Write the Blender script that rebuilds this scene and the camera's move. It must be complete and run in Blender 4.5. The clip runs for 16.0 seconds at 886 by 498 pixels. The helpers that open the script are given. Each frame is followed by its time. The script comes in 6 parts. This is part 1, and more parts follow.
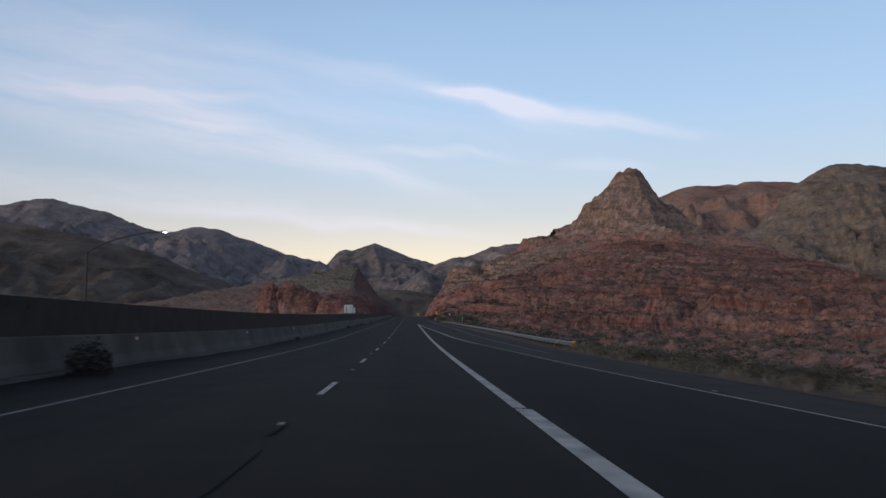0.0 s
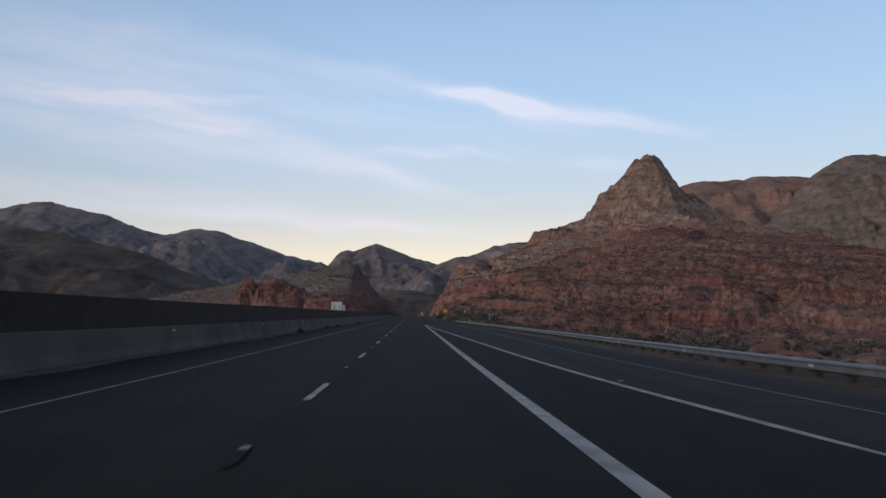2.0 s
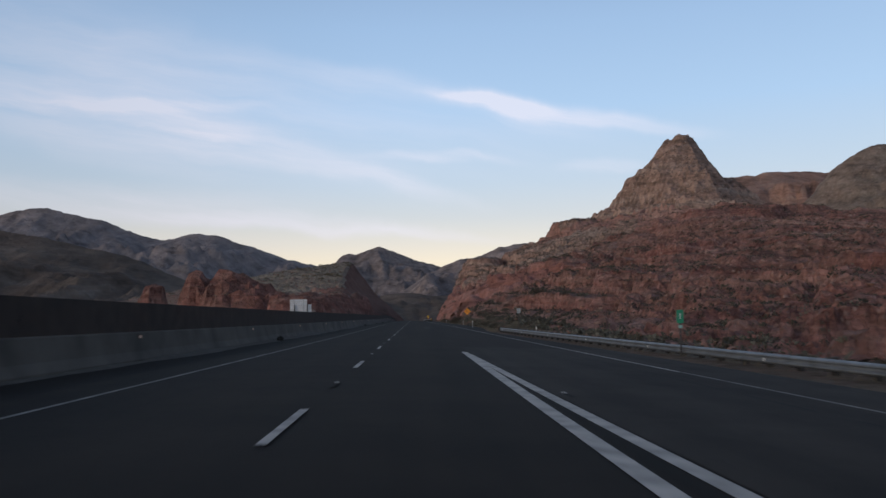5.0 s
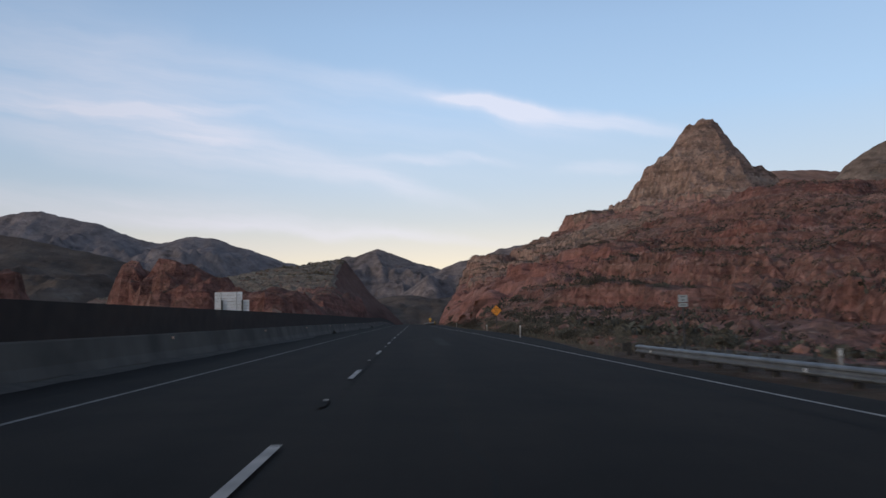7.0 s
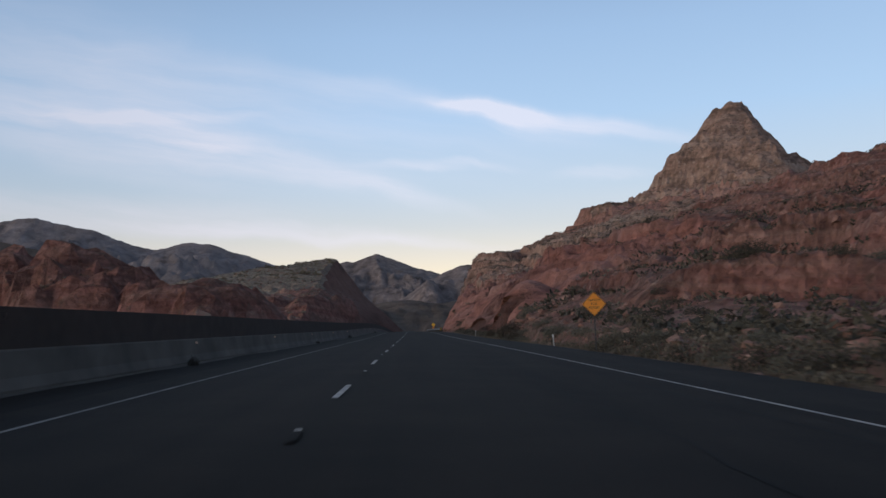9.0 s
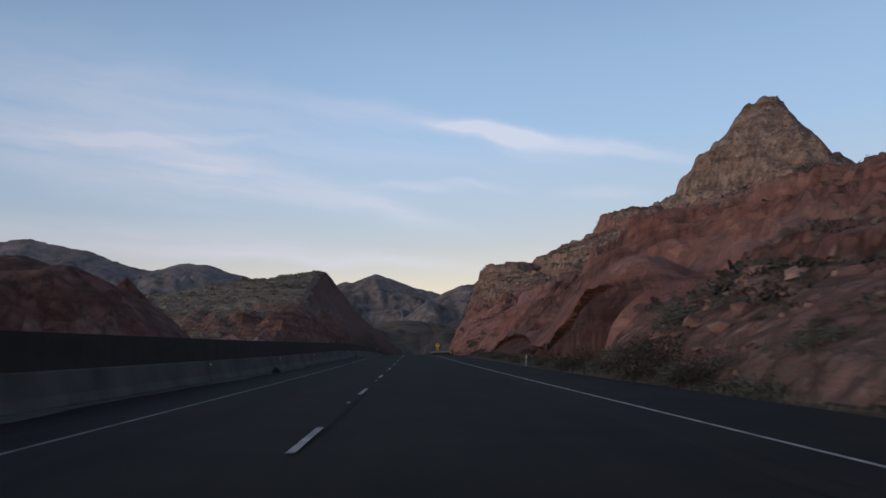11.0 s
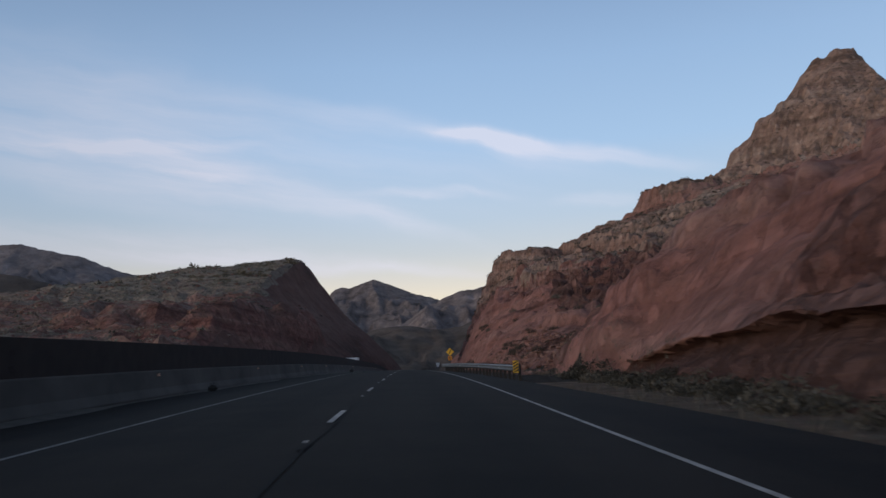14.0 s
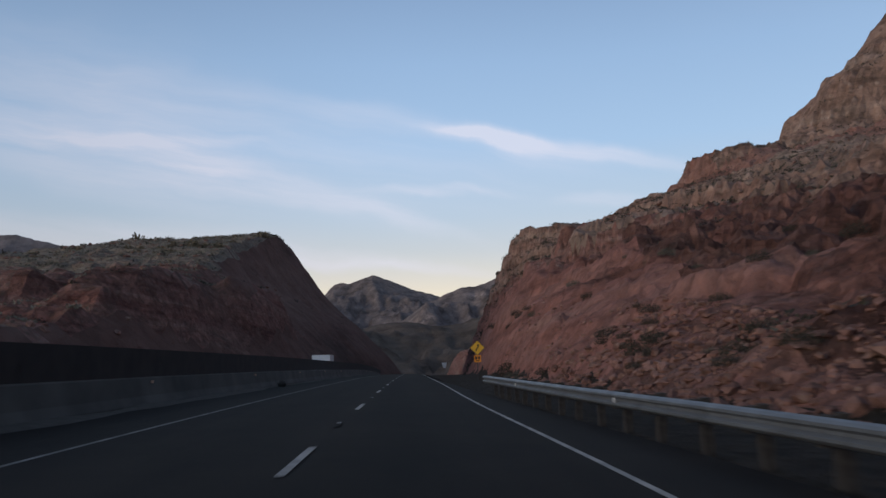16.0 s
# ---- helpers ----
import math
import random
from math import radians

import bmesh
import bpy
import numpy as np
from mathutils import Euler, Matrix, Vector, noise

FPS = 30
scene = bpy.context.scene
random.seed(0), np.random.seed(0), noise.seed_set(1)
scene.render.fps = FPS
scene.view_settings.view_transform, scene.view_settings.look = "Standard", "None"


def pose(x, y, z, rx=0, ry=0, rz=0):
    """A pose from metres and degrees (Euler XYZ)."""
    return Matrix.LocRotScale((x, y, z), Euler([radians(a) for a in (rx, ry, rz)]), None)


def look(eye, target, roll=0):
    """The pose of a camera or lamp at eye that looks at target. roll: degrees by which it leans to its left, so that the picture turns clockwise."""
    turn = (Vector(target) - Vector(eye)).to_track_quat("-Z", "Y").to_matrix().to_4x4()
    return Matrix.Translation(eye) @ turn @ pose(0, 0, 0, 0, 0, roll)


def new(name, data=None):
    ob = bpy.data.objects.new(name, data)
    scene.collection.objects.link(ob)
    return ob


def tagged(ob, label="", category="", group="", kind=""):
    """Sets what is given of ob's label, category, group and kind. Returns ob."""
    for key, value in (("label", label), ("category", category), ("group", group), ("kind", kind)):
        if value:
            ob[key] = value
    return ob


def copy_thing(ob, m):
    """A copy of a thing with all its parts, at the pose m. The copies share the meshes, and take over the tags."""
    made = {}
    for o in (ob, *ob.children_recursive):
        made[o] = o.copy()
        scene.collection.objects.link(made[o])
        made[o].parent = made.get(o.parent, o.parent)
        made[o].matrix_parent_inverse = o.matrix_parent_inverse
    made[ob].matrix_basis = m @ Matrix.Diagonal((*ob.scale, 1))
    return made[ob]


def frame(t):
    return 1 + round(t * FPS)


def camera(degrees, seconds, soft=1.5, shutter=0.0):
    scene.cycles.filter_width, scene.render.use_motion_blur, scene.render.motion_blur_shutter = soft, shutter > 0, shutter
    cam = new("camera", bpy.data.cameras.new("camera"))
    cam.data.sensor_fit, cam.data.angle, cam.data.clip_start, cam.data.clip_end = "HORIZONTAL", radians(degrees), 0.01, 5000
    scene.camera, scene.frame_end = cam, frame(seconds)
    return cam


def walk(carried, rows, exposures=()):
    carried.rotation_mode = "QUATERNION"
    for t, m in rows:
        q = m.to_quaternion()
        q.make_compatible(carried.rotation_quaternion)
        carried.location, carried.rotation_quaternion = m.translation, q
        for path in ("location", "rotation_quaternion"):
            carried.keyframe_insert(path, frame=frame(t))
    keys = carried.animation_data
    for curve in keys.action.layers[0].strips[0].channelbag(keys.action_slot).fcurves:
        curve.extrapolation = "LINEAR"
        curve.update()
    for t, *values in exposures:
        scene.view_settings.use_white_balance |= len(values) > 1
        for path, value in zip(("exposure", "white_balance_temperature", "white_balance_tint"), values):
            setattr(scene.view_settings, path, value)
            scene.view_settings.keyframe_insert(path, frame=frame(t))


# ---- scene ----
cam = camera(55.0, 16.0, 1.5, 0.3)
PATH = [
    (0, pose(0.04, 0.00, 1.101, 95.10, -0.10, -2.31)),
    (0.5, pose(0.04, 12.71, 1.077, 95.15, 0.08, -2.22)),
    (1, pose(0.05, 25.46, 1.064, 95.06, 0.16, -2.17)),
    (1.5, pose(0.05, 38.25, 1.078, 95.13, 0.37, -2.17)),
    (2, pose(0.06, 51.07, 1.133, 95.14, 0.46, -2.12)),
    (2.5, pose(0.06, 63.94, 1.236, 95.21, 0.75, -2.07)),
    (3, pose(0.06, 76.84, 1.378, 95.21, 0.74, -2.07)),
    (3.5, pose(0.06, 89.76, 1.545, 95.29, 0.91, -2.00)),
    (4, pose(0.05, 102.71, 1.723, 95.27, 1.01, -1.98)),
    (4.5, pose(0.04, 115.68, 1.900, 95.32, 0.99, -1.85)),
    (5, pose(0.01, 128.64, 2.067, 95.38, 1.15, -1.85)),
    (7.5, pose(-0.13, 193.27, 2.957, 95.67, 1.61, -1.91)),
    (8, pose(-0.14, 206.18, 3.149, 95.77, 1.83, -1.97)),
    (8.5, pose(-0.13, 219.10, 3.347, 95.79, 1.77, -2.00)),
    (9, pose(-0.11, 232.04, 3.548, 95.94, 1.81, -1.87)),
    (11.5, pose(0.02, 297.26, 4.486, 97.57, 2.11, -1.94)),
    (12, pose(0.03, 310.46, 4.667, 97.66, 2.24, -2.05)),
    (12.5, pose(0.04, 323.74, 4.859, 97.73, 2.07, -1.98)),
    (13, pose(0.04, 337.11, 5.069, 97.65, 2.01, -2.00)),
    (13.5, pose(0.04, 350.59, 5.307, 97.77, 2.10, -1.94)),
    (14, pose(0.04, 364.19, 5.560, 97.80, 2.11, -1.95)),
    (14.5, pose(0.03, 377.90, 5.805, 97.79, 1.79, -2.01)),
    (15, pose(0.02, 391.75, 6.024, 97.70, 1.65, -1.96)),
    (15.5, pose(0.02, 405.71, 6.195, 97.68, 1.42, -2.05)),
    (16, pose(0.01, 419.80, 6.318, 97.64, 1.37, -2.00)),
]
walk(cam, PATH, [(0.0, 0.0, 6420, 10), (9.0, 0.0, 6400, 10), (11.5, -0.25, 6250, 10), (12.5, -0.24, 6250, 10), (14.0, -0.16, 6280, 10), (16.0, -0.15, 6300, 10)])

# ---- world, sun ----
world = bpy.data.worlds.new("dusk_sky")
scene.world = world
world.use_nodes = True
SUN_EL, SUN_AZ = 4.0, 245.0


def build_sky():
    nt = world.node_tree
    nt.nodes.clear()
    N, L = nt.nodes.new, nt.links.new
    out, bg = N("ShaderNodeOutputWorld"), N("ShaderNodeBackground")
    sky = N("ShaderNodeTexSky")
    sky.sky_type, sky.sun_disc = "NISHITA", False
    sky.sun_elevation, sky.sun_rotation = radians(SUN_EL), radians(SUN_AZ)
    sky.altitude, sky.air_density, sky.dust_density, sky.ozone_density = 700, 1.0, 1.2, 1.6
    tc, sep = N("ShaderNodeTexCoord"), N("ShaderNodeSeparateXYZ")
    L(tc.outputs["Generated"], sep.inputs[0])
    # evening colours by height: warm band over the horizon, pale blue, deeper blue overhead
    ramp = N("ShaderNodeValToRGB")
    el = ramp.color_ramp.elements
    el[0].position, el[0].color = 0.0, (0.62, 0.47, 0.34, 1)
    el[1].position, el[1].color = 1.0, (0.075, 0.095, 0.15, 1)
    for p, c in (
        (0.05, (0.82, 0.67, 0.50)), (0.078, (0.86, 0.75, 0.59)), (0.10, (0.74, 0.69, 0.62)), (0.13, (0.60, 0.625, 0.65)),
        (0.17, (0.50, 0.595, 0.705)), (0.25, (0.395, 0.555, 0.765)), (0.34, (0.325, 0.475, 0.695)), (0.45, (0.22, 0.33, 0.52)), (0.6, (0.13, 0.185, 0.30)),
    ):
        e = el.new(p)
        e.color = (*c, 1)
    L(sep.outputs[2], ramp.inputs[0])
    base = N("ShaderNodeMix")
    base.data_type = "RGBA"
    base.inputs[0].default_value = 0.85
    dim = N("ShaderNodeVectorMath")
    dim.operation = "SCALE"
    dim.inputs[3].default_value = 0.12
    L(sky.outputs[0], dim.inputs[0])
    L(dim.outputs[0], base.inputs[6])
    L(ramp.outputs[0], base.inputs[7])
    # high thin cirrus: direction projected on a flat cloud layer, streaks drawn out
    div = N("ShaderNodeVectorMath")
    div.operation = "DIVIDE"
    up = N("ShaderNodeMath")
    up.operation = "MAXIMUM"
    up.inputs[1].default_value = 0.03
    add = N("ShaderNodeMath")
    add.operation = "ADD"
    add.inputs[1].default_value = 0.12
    L(sep.outputs[2], up.inputs[0])
    L(up.outputs[0], add.inputs[0])
    comb = N("ShaderNodeCombineXYZ")
    for i in range(3):
        L(add.outputs[0], comb.inputs[i])
    L(tc.outputs["Generated"], div.inputs[0])
    L(comb.outputs[0], div.inputs[1])
    mp = N("ShaderNodeMapping")
    mp.vector_type = "TEXTURE"
    mp.inputs["Rotation"].default_value = (0, 0, radians(36))
    mp.inputs["Scale"].default_value = (3.2, 0.95, 1)
    mp.inputs["Location"].default_value = CLOUD_SHIFT
    L(div.outputs[0], mp.inputs[0])
    big, fine = N("ShaderNodeTexNoise"), N("ShaderNodeTexNoise")
    big.inputs["Scale"].default_value, big.inputs["Detail"].default_value, big.inputs["Distortion"].default_value = 0.8, 3.0, 0.3
    fine.inputs["Scale"].default_value, fine.inputs["Detail"].default_value, fine.inputs["Roughness"].default_value, fine.inputs["Distortion"].default_value = 2.2, 8.0, 0.55, 0.35
    L(mp.outputs[0], big.inputs[0])
    L(mp.outputs[0], fine.inputs[0])
    r1, r2 = N("ShaderNodeMapRange"), N("ShaderNodeMapRange")
    r1.inputs[1].default_value, r1.inputs[2].default_value = 0.40, 0.70
    r2.inputs[1].default_value, r2.inputs[2].default_value = 0.42, 0.68
    lean = N("ShaderNodeMath")
    lean.operation = "MULTIPLY_ADD"
    lean.inputs[1].default_value = -0.10
    L(sep.outputs[0], lean.inputs[0])
    L(big.outputs[0], lean.inputs[2])
    L(lean.outputs[0], r1.inputs[0])
    L(fine.outputs[0], r2.inputs[0])
    mul = N("ShaderNodeMath")
    mul.operation = "MULTIPLY"
    L(r1.outputs[0], mul.inputs[0])
    L(r2.outputs[0], mul.inputs[1])
    soft = N("ShaderNodeMath")
    soft.operation = "MULTIPLY"
    soft.inputs[1].default_value = 0.12
    L(mul.outputs[0], soft.inputs[0])
    # long streaks of cirrus ahead: (across, up, half length, half width, slope, strength)
    ahead = N("ShaderNodeMath")
    ahead.operation = "MAXIMUM"
    ahead.inputs[1].default_value = 0.05
    L(sep.outputs[1], ahead.inputs[0])
    flatten = N("ShaderNodeVectorMath")
    flatten.operation = "DIVIDE"
    three = N("ShaderNodeCombineXYZ")
    for i in range(3):
        L(ahead.outputs[0], three.inputs[i])
    L(tc.outputs["Generated"], flatten.inputs[0])
    L(three.outputs[0], flatten.inputs[1])
    drift = N("ShaderNodeTexNoise")
    drift.inputs["Scale"].default_value, drift.inputs["Detail"].default_value = 7.0, 5.0
    L(flatten.outputs[0], drift.inputs[0])
    blown = N("ShaderNodeVectorMath")
    blown.operation = "MULTIPLY_ADD"
    blown.inputs[1].default_value = (0.09, 0.0, 0.045)
    L(drift.outputs["Color"], blown.inputs[0])
    L(flatten.outputs[0], blown.inputs[2])
    total = soft.outputs[0]
    for u, v, length, width, slope, strength in CIRRUS:
        place = N("ShaderNodeMapping")
        place.vector_type = "TEXTURE"
        place.inputs["Location"].default_value = (u + 0.045, 0, v + 0.0225)
        place.inputs["Rotation"].default_value = (0, radians(-slope), 0)
        place.inputs["Scale"].default_value = (length * 1.15, 1e6, width * 1.5)
        L(blown.outputs[0], place.inputs[0])
        puff = N("ShaderNodeTexGradient")
        puff.gradient_type = "SPHERICAL"
        L(place.outputs[0], puff.inputs[0])
        smooth = N("ShaderNodeMapRange")
        smooth.interpolation_type = "SMOOTHERSTEP"
        smooth.inputs[4].default_value = strength
        L(puff.outputs[0], smooth.inputs[0])
        plus = N("ShaderNodeMath")
        plus.operation = "ADD"
        L(total, plus.inputs[0])
        L(smooth.outputs[0], plus.inputs[1])
        total = plus.outputs[0]
    comb2 = N("ShaderNodeMapping")
    comb2.vector_type = "TEXTURE"
    comb2.inputs["Rotation"].default_value = (0, radians(11), 0)
    comb2.inputs["Scale"].default_value = (0.26, 1.0, 0.028)
    L(blown.outputs[0], comb2.inputs[0])
    wisps = N("ShaderNodeTexNoise")
    wisps.inputs["Scale"].default_value, wisps.inputs["Detail"].default_value, wisps.inputs["Roughness"].default_value = 1.0, 8.0, 0.6
    L(comb2.outputs[0], wisps.inputs[0])
    thin = N("ShaderNodeMapRange")
    thin.inputs[1].default_value, thin.inputs[2].default_value, thin.inputs[3].default_value, thin.inputs[4].default_value = 0.28, 0.70, 0.30, 1.35
    L(wisps.outputs[0], thin.inputs[0])
    body = N("ShaderNodeMath")
    body.operation = "MULTIPLY"
    body.use_clamp = True
    L(total, body.inputs[0])
    L(thin.outputs[0], body.inputs[1])
    soft = N("ShaderNodeMath")
    soft.operation = "MULTIPLY"
    soft.inputs[1].default_value = 0.66
    L(body.outputs[0], soft.inputs[0])
    cl = N("ShaderNodeMix")
    cl.data_type = "RGBA"
    cl.inputs[7].default_value = (0.70, 0.68, 0.755, 1)
    L(soft.outputs[0], cl.inputs[0])
    L(base.outputs[2], cl.inputs[6])
    # the sunset side is brighter, the far side falls away into dusk
    side = N("ShaderNodeVectorMath")
    side.operation = "DOT_PRODUCT"
    side.inputs[1].default_value = (-1.0, 0.0, 0.0)
    L(tc.outputs["Generated"], side.inputs[0])
    fall = N("ShaderNodeMapRange")
    fall.interpolation_type = "SMOOTHSTEP"
    fall.inputs[1].default_value, fall.inputs[2].default_value, fall.inputs[3].default_value, fall.inputs[4].default_value = -1.0, -0.55, 0.35, 1.0
    L(side.outputs["Value"], fall.inputs[0])
    near = N("ShaderNodeMapRange")
    near.interpolation_type = "SMOOTHSTEP"
    near.inputs[1].default_value, near.inputs[2].default_value, near.inputs[3].default_value, near.inputs[4].default_value = -0.05, 0.55, 1.0, 0.80
    L(side.outputs["Value"], near.inputs[0])
    both = N("ShaderNodeMath")
    both.operation = "MULTIPLY"
    L(fall.outputs[0], both.inputs[0])
    L(near.outputs[0], both.inputs[1])
    shade = N("ShaderNodeVectorMath")
    shade.operation = "SCALE"
    L(cl.outputs[2], shade.inputs[0])
    L(both.outputs[0], shade.inputs[3])
    L(shade.outputs[0], bg.inputs[0])
    bg.inputs[1].default_value = SKY_GAIN
    L(bg.outputs[0], out.inputs[0])


CLOUD_SHIFT, SKY_GAIN = (1.6, -0.4, 0), 1.255
CIRRUS = (
    (-0.43, 0.345, 0.34, 0.085, -10, 0.26),
    (-0.30, 0.300, 0.36, 0.060, -12, 0.30),
    (-0.36, 0.245, 0.34, 0.048, -14, 0.55),
    (-0.16, 0.212, 0.24, 0.026, -16, 0.50),
    (-0.02, 0.172, 0.14, 0.012, -17, 0.42),
    (-0.40, 0.278, 0.20, 0.012, -4, 0.5),
    (-0.29, 0.274, 0.14, 0.008, -1, 0.45),
    (-0.27, 0.236, 0.10, 0.012, -8, 0.45),
    (0.10, 0.270, 0.11, 0.015, -9, 0.85),
    (0.21, 0.252, 0.20, 0.014, -8, 0.62),
    (0.15, 0.252, 0.13, 0.022, -10, 0.45),
    (0.06, 0.279, 0.06, 0.008, -8, 0.5),
    (0.00, 0.240, 0.34, 0.060, -9, 0.16),
    (0.04, 0.199, 0.11, 0.008, -3, 0.6),
    (0.24, 0.186, 0.07, 0.010, -2, 0.45),
    (-0.07, 0.300, 0.24, 0.020, -10, 0.24),
    (-0.36, 0.158, 0.30, 0.022, -5, 0.55),
    (-0.20, 0.130, 0.30, 0.012, -4, 0.6),
    (-0.02, 0.112, 0.18, 0.008, -3, 0.5),
)
build_sky()
sun = new("sun", bpy.data.lights.new("sun", "SUN"))
sun.data.energy, sun.data.angle, sun.data.color = 1.1, radians(30), (1.0, 0.80, 0.62)
sun.matrix_world = look((0, 0, 50), (math.sin(radians(SUN_AZ)) * -100, math.cos(radians(SUN_AZ)) * -100, 50 - 100 * math.tan(radians(12))))


# ---- arithmetic for the land ----
def hash2(ix, iy, seed):
    n = (ix.astype(np.int64) * 374761393 + iy.astype(np.int64) * 668265263 + seed * 2147483647) & 0xFFFFFFFF
    n = ((n ^ (n >> 13)) * 1274126177) & 0xFFFFFFFF
    return ((n ^ (n >> 16)) & 0xFFFF) / 65535.0


def vnoise(x, y, seed=0):
    """Smooth value noise, -1 to 1."""
    x, y = np.asarray(x, float), np.asarray(y, float)
    ix, iy = np.floor(x), np.floor(y)
    u, v = x - ix, y - iy
    u, v = u * u * u * (u * (u * 6 - 15) + 10), v * v * v * (v * (v * 6 - 15) + 10)
    a, b = hash2(ix, iy, seed), hash2(ix + 1, iy, seed)
    c, d = hash2(ix, iy + 1, seed), hash2(ix + 1, iy + 1, seed)
    return ((a + (b - a) * u) * (1 - v) + (c + (d - c) * u) * v) * 2 - 1


def fbm(x, y, size, octaves=5, seed=0, gain=0.5, ridged=False):
    total, amp, k = 0.0, 1.0, 1.0 / size
    for o in range(octaves):
        n = vnoise(x * k + 17.3 * o, y * k - 9.1 * o, seed + o)
        total = total + amp * ((1 - 2 * np.abs(n)) if ridged else n)
        amp, k = amp * gain, k * 2.03
    return total


def sstep(a, b, x):
    t = np.clip((x - a) / (b - a), 0, 1)
    return t * t * (3 - 2 * t)


def spline(xk, v, x):
    """Catmull-Rom through even or uneven knots, clamped at the ends."""
    xk, v, x = np.asarray(xk, float), np.asarray(v, float), np.clip(np.asarray(x, float), xk[0], xk[-1])
    i = np.clip(np.searchsorted(xk, x, side="right") - 1, 0, len(xk) - 2)
    h = xk[i + 1] - xk[i]
    u = (x - xk[i]) / h
    m = np.gradient(v, xk, axis=0)
    if v.ndim > 1:
        u, h = u[..., None], h[..., None]
    return (2 * u**3 - 3 * u**2 + 1) * v[i] + (u**3 - 2 * u**2 + u) * h * m[i] + (-2 * u**3 + 3 * u**2) * v[i + 1] + (u**3 - u**2) * h * m[i + 1]


def terrace(z, step, sharp, amount):
    """Ledges of a layered rock: steep risers, gentle treads."""
    s = z / step
    f = np.floor(s)
    u = s - f
    t = np.clip((u - 0.5) * sharp + 0.5, 0, 1)
    return z + amount * (step * (f + t * t * (3 - 2 * t)) - z)


def cells(x, y, size, seed):
    """Broken blocks: a random level for each cell of a jittered lattice, and how far inside its cell a place lies."""
    u, v = x / size, y / size
    iu, iv = np.floor(u), np.floor(v)
    best, second, level = np.full(u.shape, 9.0), np.full(u.shape, 9.0), np.zeros(u.shape)
    for du in (-1, 0, 1):
        for dv in (-1, 0, 1):
            cu, cv = iu + du, iv + dv
            d = (cu + 0.05 + 0.9 * hash2(cu, cv, seed) - u) ** 2 + (cv + 0.05 + 0.9 * hash2(cu, cv, seed + 7) - v) ** 2
            near = d < best
            second = np.where(near, best, np.minimum(second, d))
            best = np.where(near, d, best)
            level = np.where(near, hash2(cu, cv, seed + 13), level)
    return level * 2 - 1, np.sqrt(second) - np.sqrt(best)


def blocks(x, y, size, seed, up, deep, wide=0.2):
    """Blocks that stand up to different heights, with open joints between them."""
    level, inside = cells(x, y, size, seed)
    return up * level - deep * sstep(wide, 0.02, inside)


def lumps(x, y, size, seed, up):
    """Rounded boulders packed side by side, of uneven height."""
    level, inside = cells(x, y, size, seed)
    return up * (0.75 + 0.35 * level) * (np.sqrt(np.clip(inside * 1.7, 0, 1)) - 0.55)


def road_z(y):
    """Height of the carriageway along its length: a dip, a climb, then a crest."""
    return spline((-400, -20, 50, 120, 190, 260, 330, 400, 430, 470, 520, 570, 640, 760, 1000), (0, 0, 0, 0.83, 1.78, 2.85, 3.83, 4.95, 5.18, 5.2, 4.97, 4.6, 3.2, -2.5, -14), y)


CROWN_X, FALL = -1.4, 0.045


def paved_z(x, y):
    return road_z(y) - FALL * np.maximum(0, np.asarray(x) - CROWN_X)


# ---- materials ----
def material(name):
    m = bpy.data.materials.new(name)
    m.use_nodes = True
    nt = m.node_tree
    return m, nt, nt.nodes["Principled BSDF"]


def simple(name, colour, rough=0.6, metal=0.0, grain=0.0, scale=20.0, bump=0.0):
    """A plain surface with fine grain and blotches of wear."""
    m, nt, b = material(name)
    b.inputs["Roughness"].default_value, b.inputs["Metallic"].default_value = rough, metal
    tc = nt.nodes.new("ShaderNodeTexCoord")
    n = nt.nodes.new("ShaderNodeTexNoise")
    n.inputs["Scale"].default_value, n.inputs["Detail"].default_value = scale, 6
    nt.links.new(tc.outputs["Object"], n.inputs[0])
    r = nt.nodes.new("ShaderNodeValToRGB")
    lo, hi = [max(0, c * (1 - grain)) for c in colour], [min(1, c * (1 + grain)) for c in colour]
    r.color_ramp.elements[0].position, r.color_ramp.elements[1].position = 0.32, 0.68
    r.color_ramp.elements[0].color, r.color_ramp.elements[1].color = (*lo, 1), (*hi, 1)
    nt.links.new(n.outputs[0], r.inputs[0])
    nt.links.new(r.outputs[0], b.inputs["Base Color"])
    if bump:
        bp = nt.nodes.new("ShaderNodeBump")
        bp.inputs["Strength"].default_value, bp.inputs["Distance"].default_value = bump, 0.02
        nt.links.new(n.outputs[0], bp.inputs["Height"])
        nt.links.new(bp.outputs[0], b.inputs["Normal"])
    return m


